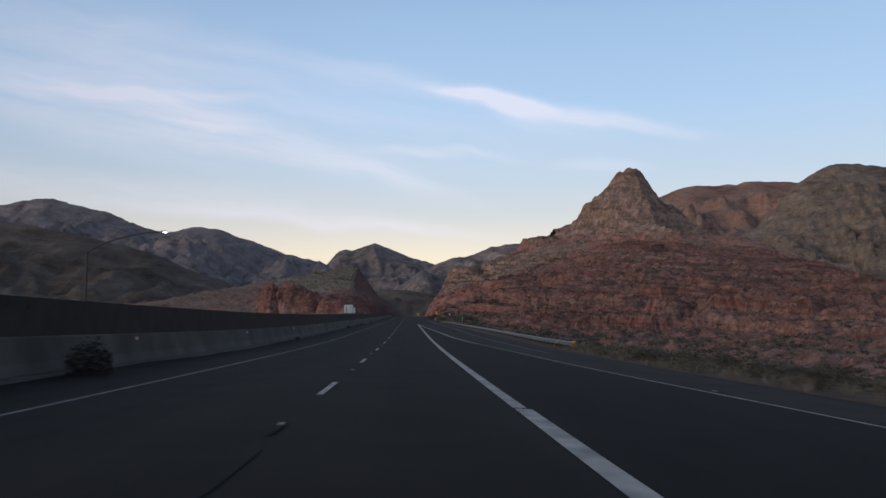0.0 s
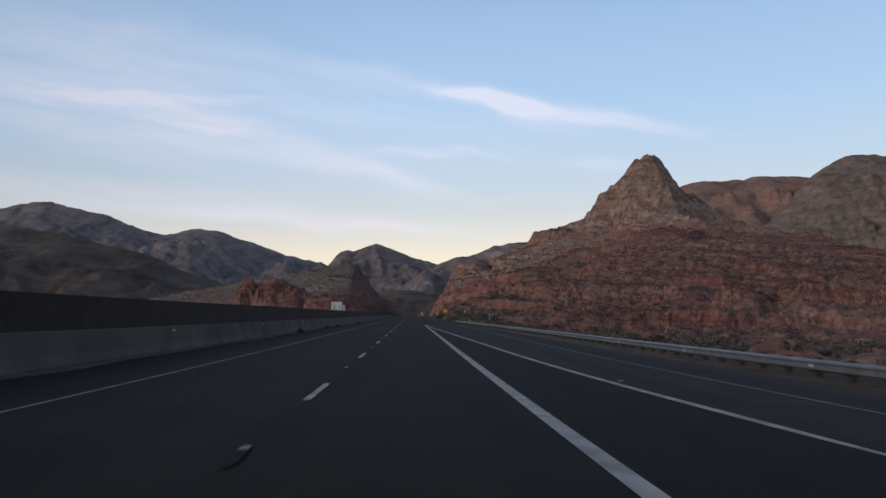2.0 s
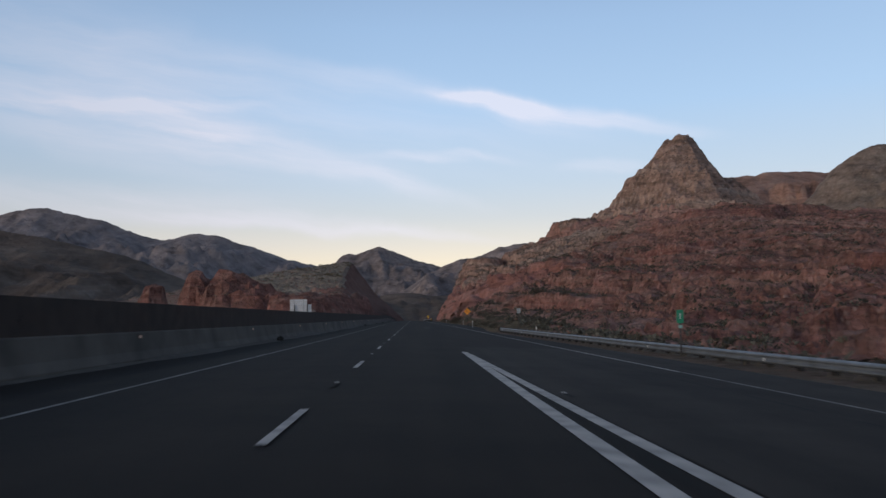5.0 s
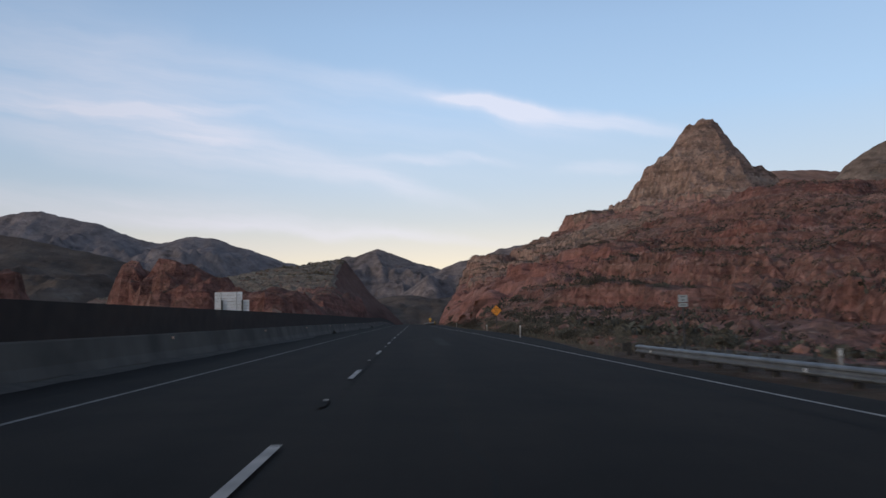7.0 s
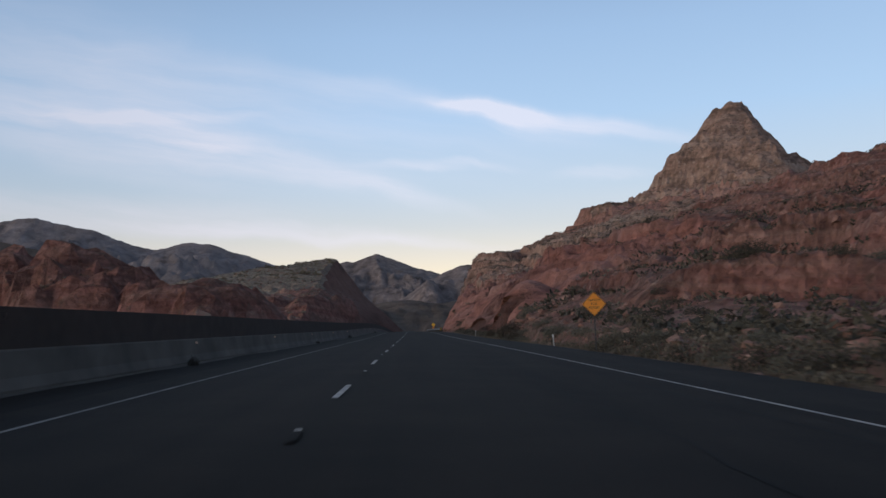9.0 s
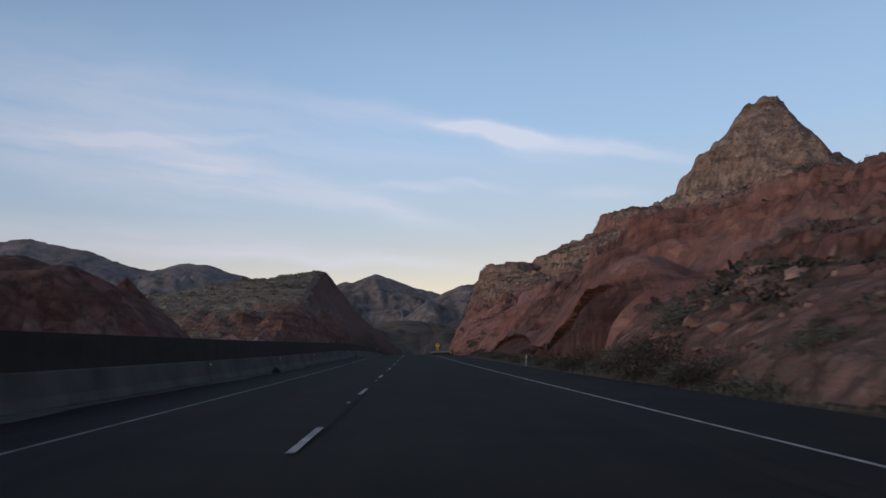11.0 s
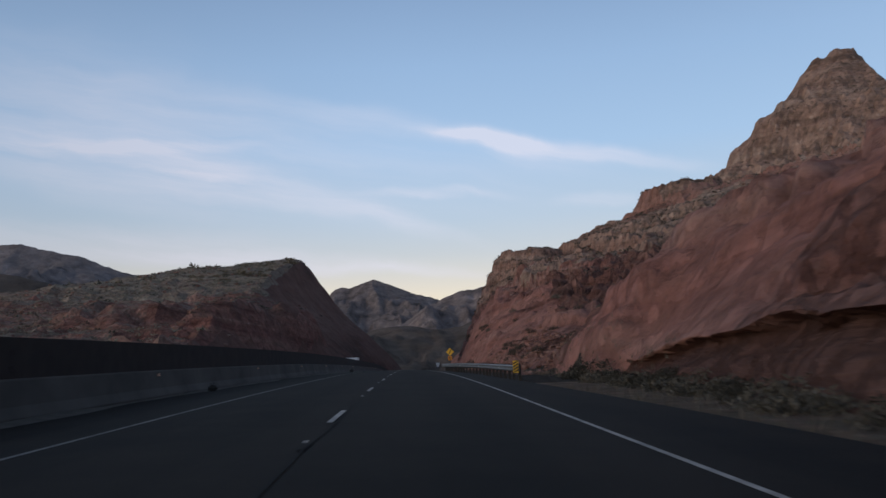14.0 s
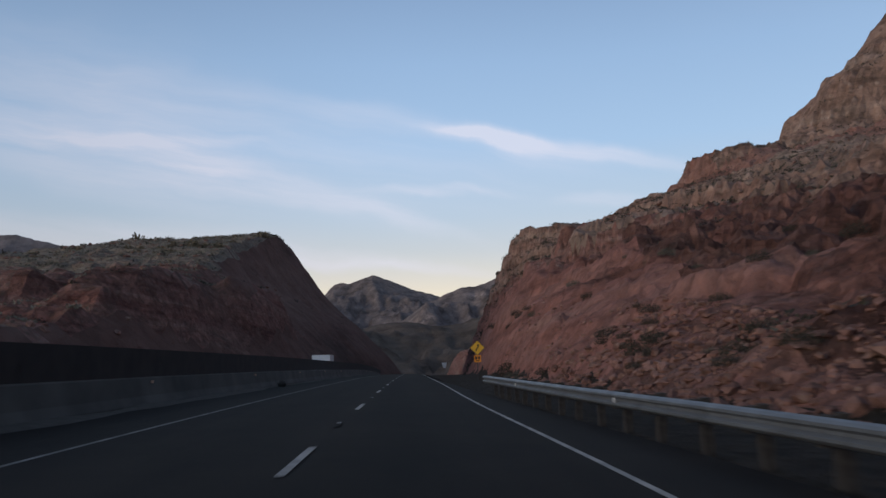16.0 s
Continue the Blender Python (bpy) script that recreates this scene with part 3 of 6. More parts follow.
def edge_x(y):
    """The solid line on the right: along the slip lane, then drawing in to the lane."""
    return float(spline((-60, 14, 52, 80, 140, 235, 331, 371, 428, 444, 470, 760), (8.6, 8.1, 7.6, 6.95, 6.75, 5.8, 4.07, 3.15, 2.45, 2.0, 1.8, 1.8), y))


def gore_x(y):
    return float(spline((-40, 14, 29, 48, 71, 96, 135, 160), (8.6, 7.2, 6.43, 5.6, 4.15, 3.4, 2.3, 1.8), y))


def pave_x(y):
    return float(spline((-60, 57, 107, 150, 190, 212, 235, 255, 331, 380, 405, 430, 445, 460, 760), (9.9, 9.7, 9.2, 8.9, 7.9, 7.2, 8.5, 9.0, 7.6, 6.2, 5.1, 4.2, 3.3, 2.75, 2.75), y))


def build_road():
    tagged(strip("road", -6.3, pave_x, -80, 760, 0.0, M_ASPHALT, 3.0, 8, 0.5), "dark worn asphalt carriageway of a desert highway", "road", kind="structure")
    tagged(strip("oncoming_road", -16.2, -9.6, -80, 700, -0.1, M_ASPHALT, 4.0, 4, 0.5), "dark asphalt of the oncoming carriageway", "road", kind="structure")
    tagged(strip("median_shoulder", -8.25, -6.304, -80, 700, -0.02, M_SHOULDER, 3.0, 4, 0.4), "dusty asphalt strip beside the median barrier", "shoulder", kind="structure")
    left = strip("edge_line", LEFT_X - 0.05, LEFT_X + 0.05, -60, 700, 0.006, M_OLDPAINT)
    tagged(left, "solid pale painted line along the median shoulder", "road line", kind="structure")
    faint = strip("edge_line", lambda y: edge_x(y) - 0.045, lambda y: edge_x(y) + 0.045, 46, 150, 0.008, M_OLDPAINT)
    tagged(faint, "faint worn white line along the outer shoulder", "road line", kind="structure")
    right = strip("edge_line", lambda y: edge_x(y) - 0.05, lambda y: edge_x(y) + 0.05, 150.2, 700, 0.006, M_PAINT)
    tagged(right, "solid white painted line along the outer shoulder", "road line", kind="structure")
    tagged(strip("gore_line", 1.68, 1.95, -60, 13.2, 0.008, M_PAINT), "broad white painted line beside the slip lane", "road line", kind="structure")
    tagged(strip("gore_line", 1.67, 1.89, 13.4, 160, 0.008, M_PAINT), "broad white painted line beside the slip lane", "road line", kind="structure")
    tagged(strip("gore_line", lambda y: gore_x(y) - (0.05 if y < 60 else 0.1), lambda y: gore_x(y) + (0.05 if y < 60 else 0.1), -40, 158, 0.008, M_PAINT, 3.0), "white painted line closing the slip lane taper", "road line", kind="structure")
    tagged(strip("slip_lane", 1.98, lambda y: max(2.0, gore_x(y) - 0.15), -60, 150, 0.004, M_NEWTAR, 3.0, 4), "darker newer asphalt of the slip lane", "road", kind="structure")
    tagged(strip("outer_lane", lambda y: gore_x(y) + 0.15, lambda y: pave_x(y) - 0.02, -60, 166, 0.004, M_GREYLANE, 3.0, 4), "greyer worn asphalt of the outer shoulder", "shoulder", kind="structure")
    for a, e in ((-20, 8), (86, 102), (196, 238), (252, 262), (296, 306), (352, 396), (402, 424)):
        wob = lambda y: 0.02 * math.sin(y * 0.9) + 0.012 * math.sin(y * 3.1)
        tagged(strip("tar_joint", lambda y: DASH_X + 0.085 + wob(y), lambda y: DASH_X + 0.115 + wob(y), a, e, 0.004, M_TAR, 0.8), "dark tar joint between the lanes", "road joint", kind="structure")
    tagged(strip("tar_seam", lambda y: edge_x(y) - 1.0 + 0.05 * math.sin(y * 0.3), lambda y: edge_x(y) - 0.93 + 0.05 * math.sin(y * 0.3), 120, 350, 0.004, M_TAR), "dark tar seam near the outer line", "road joint", kind="structure")
    for a, b, xa, xb in ((221.0, 238.0, 1.0, 1.65), (229.6, 231.4, -0.62, -0.15)):
        wob = lambda y, k=a: 0.06 * math.sin(y * 1.1 + k) + 0.05 * math.sin(y * 3.7)
        tagged(strip("road_patch", lambda y: xa + wob(y), lambda y: xb + wob(y + 3), a, b, 0.004, M_PATCH, 0.5), "pale worn patch in the asphalt", "road patch", kind="structure")
    for k in range(-5, 48):
        y = 2.40 + k * PITCH
        y += float(spline((0, 240, 300, 330, 365, 395, 432, 460, 800), (-0.3, -0.3, -1.2, -1.5, -1.5, -1.1, 0.0, 0.6, 0.6), y))
        d = strip("lane_dash", DASH_X - 0.055, DASH_X + 0.055, y, y + 3.05, 0.006, M_PAINT, 1.1)
        tagged(d, "short white painted lane dash on asphalt", "road line", "lane dashes", "structure")


# ---- the hills ----
# rise over the road: a row a station along the road, a column a distance to its side
RX = (9.0, 13.0, 20.0, 32.0, 55.0, 100.0, 170.0, 240.0, 400.0)
RY = (120, 228, 268, 300, 340, 362, 377, 388, 398, 412, 440, 490, 545, 625, 690)
RISE = (
    (-0.4, -1.2, -2.3, -3.6, -4.2, -3.0, -1, -3, -6),
    (-0.2, -0.2, -0.6, -1.6, -1.6, 2.6, 4, 0, -5),
    (-0.2, 0.2, 0.6, 1.6, 5.0, 11.0, 9, 2, -5),
    (-0.2, 1.2, 3.9, 5.8, 10.0, 15.0, 12, 4, -5),
    (-0.2, 3.4, 7.2, 10.5, 14.5, 19.5, 17, 8, -5),
    (-0.2, 3.9, 9.0, 14.0, 16.5, 23.0, 20, 10, -4),
    (-0.2, 3.4, 9.0, 14.6, 17.0, 26.0, 23.5, 12, -3),
    (-0.2, 3.4, 8.6, 14.8, 17.2, 28.5, 26.5, 13, -3),
    (-0.2, 3.4, 8.8, 14.2, 17.5, 31.5, 29.5, 14, -3),
    (-0.2, 4.8, 9.6, 12.5, 18.5, 34.5, 32, 16, -2),
    (-0.2, 1.4, 4.2, 11.2, 20.5, 35.5, 35, 18, -2),
    (-0.2, 4.2, 8.4, 10.8, 21.5, 32, 30, 17, 0),
    (-0.2, 7.2, 14.7, 20.7, 27.0, 34, 28, 18, 0),
    (-4, -1, 15, 26, 34, 46, 40, 30, 10),
    (-4, -4, 7, 36, 41, 52, 55, 40, 20),
)


def right_hill_z(X, Y):
    """The layered red hillside, the blasted cut beside the road, and the butte behind."""
    ys, xs = Y[:, 0], X[0]
    rows = spline(RY, np.array(RISE), ys)
    z = spline(RX, rows.T, np.maximum(xs, 9.0)).T + road_z(Y)
    z = z - 14 * sstep(700, 790, Y) * sstep(90, 40, X)
    w = sstep(10, 26, X)
    low = 1.6 * fbm(X, Y, 34, 3, 11) + 0.9 * fbm(X, Y, 11, 3, 12)
    z = z + w * low * (0.55 + 0.004 * np.minimum(X, 90))
    # the butte: a steep cone with a blunt cap, on a broad apron
    d = np.hypot(np.where(X > 193, 1.45 - 0.65 * sstep(12, 70, X - 193), 0.93) * (X - 193), (Y - 720) / np.where(X > 193, 1.1, 1.38)) + 5 * fbm(X, Y, 26, 3, 13)
    cone = spline((0, 8, 16, 26, 38, 50, 60, 90, 140, 260), (135, 133, 125, 112, 101, 84, 77, 64, 40, -40), np.clip(d, 0, 260))
    k = 6.0
    z = np.where(X > 60, np.logaddexp(z / k, cone / k) * k, z)
    # the shoulder with its flat cap, and the capped knob over the cut
    s1 = 71.5 - 2.6 * np.maximum(0, np.hypot((X - 108) / 1.6, (Y - 692) / 2.2) - 9)
    m = np.maximum(0, np.hypot((X - 46) / 1.2, (Y - 690) / 2.0) - 10)
    s2 = 47 - 2.3 * m - 0.04 * m * m
    s3 = 16.6 - 1.5 * np.maximum(0, np.hypot(X - 23.5, (Y - 361) / 1.5) - 2.5)
    for s in (s1, s2, s3):
        z = np.maximum(z, np.where(s > 0, s, -99))
    # a low cliff band at the foot of the slope
    yl = 224 + 5 * fbm(X, 0 * Y, 22, 3, 25) + 0.08 * (X - 60)
    for back, rise, run in ((0, 4.4, 30), (17, 1.8, 16), (38, 1.8, 22), (66, 1.6, 22)):
        front = Y - yl - back - 6 * fbm(X, 0 * Y + back, 34, 3, 26 + back)
        z = z + sstep(26 + 0.3 * back, 44 + 0.3 * back, X) * sstep(190, 130, X) * rise * (0.8 + 0.4 * fbm(X, 0 * Y, 24, 2, 66 + back)) * (sstep(-0.7, 0.7, front) - sstep(3, run, front))
    # ledges
    bed = z + 0.07 * X - 0.05 * Y + 3.5 * fbm(X, Y, 45, 3, 14)
    off = bed - z
    amount = w * np.clip(0.45 + 0.6 * fbm(X, Y, 30, 3, 15), 0.1, 0.85)
    z = terrace(bed, 4.6, 6.0, amount) - off
    bed = z + 0.06 * X - 0.04 * Y + 1.6 * fbm(X, Y, 18, 3, 16)
    off = bed - z
    z = terrace(bed, 1.7, 6.0, w * np.clip(0.7 + 0.6 * fbm(X, Y, 14, 2, 17), 0.15, 1)) - off
    cut = sstep(325, 345, Y) * sstep(428, 416, Y) * sstep(9.5, 12, X) * sstep(50, 34, X) + sstep(462, 474, Y) * sstep(9.5, 12, X) * sstep(40, 24, X)
    cut = np.clip(cut, 0, 1) * (1 - 0.8 * sstep(362, 370, Y) * sstep(397, 389, Y) * sstep(11.5, 14, X))
    # cliff bands round the butte
    high = sstep(60, 72, z) * sstep(540, 580, Y)
    bed = z + 6 * fbm(X, Y, 60, 3, 23)
    z = z + high * np.clip(0.25 + 0.5 * fbm(X, Y, 40, 2, 24), 0, 0.55) * (terrace(bed, 11.0, 3.5, 1.0) - bed)
    # boulders and broken faces
    w = w * (1 - 0.8 * cut)
    z = z + w * (0.25 * fbm(X, Y, 4.5, 3, 18) + 0.25 * np.abs(fbm(X, Y, 2.4, 2, 19)) + 0.3 * np.maximum(0, fbm(X, Y, 6.5, 2, 20)))
    wx, wy = X + 2.5 * fbm(X, Y, 9, 2, 26), Y + 2.5 * fbm(X, Y, 9, 2, 27)
    rough = w * np.clip(0.45 + 0.8 * fbm(X, Y, 28, 2, 28), 0.1, 1) * sstep(110, 40, d * 0 + np.abs(z - 40))
    z = z + rough * (blocks(wx * 0.6, wy, 6.0, 29, 0.55, 0.8) + blocks(wx * 0.6, wy, 2.6, 30, 0.4, 0.4, 0.25) + blocks(wx * 0.8, wy, 1.4, 38, 0.35, 0.2)) * np.where(z > 60, 1.5, 1.0)
    z = z + sstep(56, 64, z) * w * (Y > 540) * (lumps(wx * 0.8, wy * 0.5, 9.0, 33, 2.4) + blocks(wx * 0.9, wy * 0.5, 3.6, 65, 0.8, 0.9, 0.2))
    # the cut: broad leaning slabs, beds that sink away along the road, a few open joints
    slab = fbm(X + 0.5 * Y, 0.35 * Y - X, 16, 2, 21)
    bed = z + 0.10 * Y + 0.8 * slab
    off = bed - z
    z = z * (1 - cut) + cut * (terrace(bed, 3.1, 5.0, np.where(Y > 440, 0.22, 0.55)) - off + 0.55 * slab + 0.07 * fbm(X, Y, 2.2, 3, 36))
    su, sv = 0.6 * (X + 0.5 * Y) + 1.2 * fbm(X, Y, 7, 2, 67), Y - 0.3 * X
    z = z + cut * (blocks(su, 0.5 * sv, 5.0, 68, 0.45, 0.3, 0.1) + blocks(su, 0.6 * sv, 2.2, 69, 0.2, 0.15, 0.15))
    joint = np.abs(fbm(X * 0.5 + Y, X - 0.25 * Y, 11, 2, 37))
    z = z - cut * 0.55 * sstep(0.07, 0.0, joint)
    # hollows and clefts in the face past the rail, and the tumbled ledges above it
    for cx, cy, rx, ry, deep in ((20.2, 497.0, 2.0, 3.2, 2.6), (17.6, 502.0, 2.6, 1.0, 2.0), (15.6, 518.0, 2.4, 1.0, 1.8), (15.8, 524.5, 2.6, 1.1, 2.0), (14.6, 531.0, 2.0, 1.2, 1.8), (25.0, 489.0, 2.2, 3.5, 2.0), (22.5, 479.0, 1.5, 2.6, 1.8)):
        z = z - deep * sstep(1.25, 0.55, np.hypot((X - cx) / rx, (Y - cy) / ry) + 0.15 * fbm(X, Y, 2.0, 2, 95))
    ledges = sstep(446, 458, Y) * sstep(535, 515, Y) * sstep(19, 25, X) * sstep(62, 50, X) + sstep(421, 427, Y) * sstep(452, 446, Y) * sstep(10, 12, X) * sstep(62, 50, X)
    z = z + np.minimum(ledges, 1) * (lumps(wx * 0.55, wy * 0.8, 5.2, 63, 3.0) + blocks(wx * 0.7, wy, 2.3, 64, 0.45, 0.5))
    # the slab overhangs a steep riser at the foot of the cut
    foot = sstep(329, 335, Y) * sstep(412, 407, Y)
    riser = road_z(Y) - 0.3 + (lip_z(Y) - road_z(Y) + 0.3) * sstep(10.3, 11.2, X + 0.3 * fbm(X * 0, Y, 5, 3, 35)) + 0.95 * np.maximum(0, X - 11.2)
    k = foot * sstep(17, 12.5, X)
    broken = sstep(364, 371, Y) * sstep(398, 391, Y) * sstep(11.6, 13, X) * sstep(42, 30, X)
    return z * (1 - k) + riser * k + broken * (blocks(wx, wy * 0.7, 4.4, 61, 0.6, 0.8) + blocks(wx, wy, 1.9, 62, 0.3, 0.3))


def lip_z(Y):
    """Height of the crack under the slabs: two beds that each sink to the verge."""
    return spline((320, 331, 341, 346, 352, 358, 364, 371, 385, 396, 402, 408, 420), (8.3, 8.3, 8.1, 6.9, 5.7, 4.9, 5.3, 6.2, 6.6, 6.4, 6.0, 5.3, 5.0), Y) + 0.12 * fbm(Y * 0, Y, 3, 3, 34)


def build_right_hill():
    xs = np.concatenate([np.linspace(2.4, 9.0, 15), np.linspace(9.4, 11.5, 26), spaced(11.8, 720, 0.36, 1.0125, 14)])
    ys = np.concatenate([np.arange(60, 130, 2.5), np.arange(130, 225, 1.0), np.arange(225, 520, 0.62), np.arange(520, 760, 1.3), spaced(761, 1100, 3, 1.1, 20)])
    X, Y = np.meshgrid(xs, ys)
    Z = right_hill_z(X, Y)
    edge = np.array([pave_x(y) for y in ys])[:, None]
    verge = paved_z(edge + 0 * X, Y) - 0.16 - 0.16 * sstep(0.1, 1.2, X - edge) - 0.32 * sstep(60, 75, Y) * sstep(222, 212, Y) * sstep(0.6, 1.6, X - edge) + 0.12 * sstep(404, 414, Y) * sstep(0.05, 0.6, X - edge)
    k = sstep(0.5, 2.2, X - np.maximum(edge, 8.6))
    Z = Z * k + verge * (1 - k)
    Z = np.where(X < edge + 0.02, verge - 0.35, Z)
    fade = sstep(60, 90, Y)
    Z = Z * fade + (valley_z(X, Y) - 0.3) * (1 - fade)
    # a notch set into the riser just under the slab
    down = lip_z(Y) - Z
    notch = sstep(331, 336, Y) * sstep(410, 405, Y) * (X > 9.4) * (X < 12.2) * sstep(-0.02, 0.12, down) * sstep(1.5, 0.25, down)
    X = X + 0.9 * notch
    ob = grid_object("red_hillside", X, Y, Z, M_RED)
    me = ob.data
    me.materials.append(M_CUT)
    me.materials.append(M_BUTTE)
    me.materials.append(M_UNDERSLAB)
    me.materials.append(M_VERGE)
    me.materials.append(M_GRAVEL)
    me.materials.append(M_BROKEN)
    me.materials.append(M_APRON)
    me.materials.append(M_SCAR)
    me.materials.append(M_DARKLEDGE)
    xc = 0.25 * (X[:-1, :-1] + X[1:, 1:] + X[:-1, 1:] + X[1:, :-1])
    yc = 0.25 * (Y[:-1, :-1] + Y[1:, 1:] + Y[:-1, 1:] + Y[1:, :-1])
    zc = 0.25 * (Z[:-1, :-1] + Z[1:, 1:] + Z[:-1, 1:] + Z[1:, :-1])
    idx = np.zeros(xc.shape, np.int32)
    n = 3 * fbm(xc, yc, 12, 3, 31)
    idx[(yc > 330) & (yc < 425) & ((yc + n < 366) | (yc + n > 393)) & (xc > 9.5) & (xc + n < 40)] = 1
    idx[(yc + n >= 366) & (yc + n <= 393) & (xc > 9.5) & (xc + n < 40)] = 6
    idx[(yc + 0.6 * n > 424) & (yc + n < 525) & (xc > 8.2) & (xc + 2 * n < 62)] = 6
    # the ledges past the rail take the darker sandstone
    idx[(yc + n > 436) & (yc + 2 * n < 520) & (xc + 1.5 * n > 21 - 0.25 * (yc - 470)) & (xc + 2 * n < 64)] = 9
    idx[(yc + n > 422) & (yc + n < 449) & (xc > 10 + 0.12 * np.maximum(0, yc - 430)) & (xc + 2 * n < 64)] = 9
    idx[(yc > 465) & (yc < 700) & (xc > 9.5) & (xc + n < 22)] = 1
    behind = yc + 4 * n - 448 - 1.1 * np.maximum(0, 70 - xc)
    idx[(behind > 0) & (zc + 1.2 * n > 26)] = 7
    idx[(zc + 1.5 * n > np.where(xc < 90, 58, 66)) & (yc > 540)] = 2
    scar = (np.abs(zc + 1.5 * n - 64) < 7) & (fbm(xc, yc, 38, 2, 93) > -0.05) & (yc > 540) & (xc > 70)
    idx[scar] = 8
    # below the lip line the foot of the cut takes the darker maroon
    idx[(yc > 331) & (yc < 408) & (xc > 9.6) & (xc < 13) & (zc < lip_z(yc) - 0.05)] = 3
    ec = 0.5 * (edge[:-1] + edge[1:])
    idx[(xc < np.maximum(ec, np.where(yc > 412, 8.6, 8.2)) + 1.2 + 0.5 * fbm(xc, yc, 4, 3, 39)) & (yc > 225)] = 4
    idx[(xc < np.maximum(ec, 8.2) + 4.0 + 0.6 * fbm(xc, yc, 4, 3, 40)) & (yc <= 222)] = 5
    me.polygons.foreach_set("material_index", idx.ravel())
    me.polygons.foreach_set("use_smooth", ((idx == 1) | (idx == 3) | (idx == 4)).ravel())
    tagged(ob, "layered red sandstone hillside with scrub, below a tan butte", "hillside", kind="structure")
    return X, Y, Z


def left_hill_z(X, Y):
    toe = spline((250, 300, 385, 430, 500, 530, 560, 620, 685, 760, 900), (-15, -15, -15, -28, -28, -23, -16, -10, -2, -8, -32), Y)
    front = spline((300, 470, 515, 593, 640, 683, 740, 800, 900), (4, 6, 13, 29, 40, 47, 46, 36, 8), Y)
    k = 2.0
    cap = 47.5 - 0.26 * np.maximum(0, -X - 45)
    top = -np.logaddexp(-front / k, -cap / k) * k + 0.8 * fbm(X, Y, 40, 3, 41)
    top = top * sstep(-300, -130, X) + 4 * (1 - sstep(-300, -130, X))
    cut = spline((0, 6.4, 14.5, 22.6, 31, 37, 41, 70), (-4, 3.5, 12, 19, 30, 39, 45, 95), np.clip(toe - X, 0, 70)) - 30 * (X > toe) + 5.4 + 0.7 * fbm(X, Y, 8, 4, 44) * sstep(0, 6, toe - X)
    # red outcrops in front of it
    for cx, cy, h, rx, ry in ((-48.5, 353, 13.3, 6.8, 9), (-57.5, 358, 13.0, 4.4, 8), (-44, 344, 8.0, 8, 7), (-40.5, 354, 9.8, 6, 9), (-35, 352, 7.0, 6.5, 10), (-30, 341, 5.4, 5.5, 9), (-25.5, 339, 7.2, 5.5, 9), (-21.5, 345, 5.6, 5, 10), (-44, 272, 6.4, 2.9, 3.6), (-38, 455, 3.5, 16, 28), (-34, 538, 15.0, 12, 20), (-28, 572, 15.5, 8, 24), (-58, 548, 16, 20, 24)):
        d = np.hypot((X - cx) / rx, (Y - cy) / ry) + 0.22 * fbm(X, Y, 7, 3, 42)
        hump = road_z(Y) + h * np.sqrt(np.clip(1 - 0.68 * np.abs(d) ** 2.6, 0, 1)) - 4 * sstep(0.9, 1.6, d) + 0.4 * fbm(X, Y, 6, 2, 43)
        top = np.maximum(top, hump)
        cut = np.where(hump > road_z(Y) + 1.5, np.maximum(cut, hump + 1 - 30 * sstep(-14.0, 2.0, X - toe)), cut)
    bed = top + 0.03 * X
    off = bed - top
    top = terrace(bed + 3 * fbm(X, Y, 35, 3, 48), 2.6, 4.0, np.clip(0.2 + 0.6 * fbm(X, Y, 26, 3, 45), 0, 0.6)) - off - 3 * fbm(X, Y, 35, 3, 48)
    wx, wy = X + 2.5 * fbm(X, Y, 9, 2, 26), Y + 2.5 * fbm(X, Y, 9, 2, 27)
    k = np.clip(0.55 + 0.9 * fbm(X, Y, 24, 2, 47), 0.1, 1) * sstep(46, 22, top)
    top = top + 0.35 * fbm(X, Y, 4.5, 3, 46) + k * (lumps(wx, wy * 0.8, 7.5, 49, 3.0) + lumps(wx, wy, 3.0, 50, 1.5))
    # rounded blocks and ledges on the red outcrops
    rocky = sstep(405, 395, Y) * sstep(3.0, 6.0, top - road_z(Y))
    ledge = top + 1.2 * fbm(X, Y, 10, 3, 55)
    top = top + rocky * (lumps(wx, wy * 0.8, 4.2, 53, 1.2) + 0.85 * (terrace(ledge, 2.5, 5.0, 1.0) - ledge) + 0.7 * fbm(X, Y, 3.0, 2, 56))
    return np.minimum(top, cut), top > cut


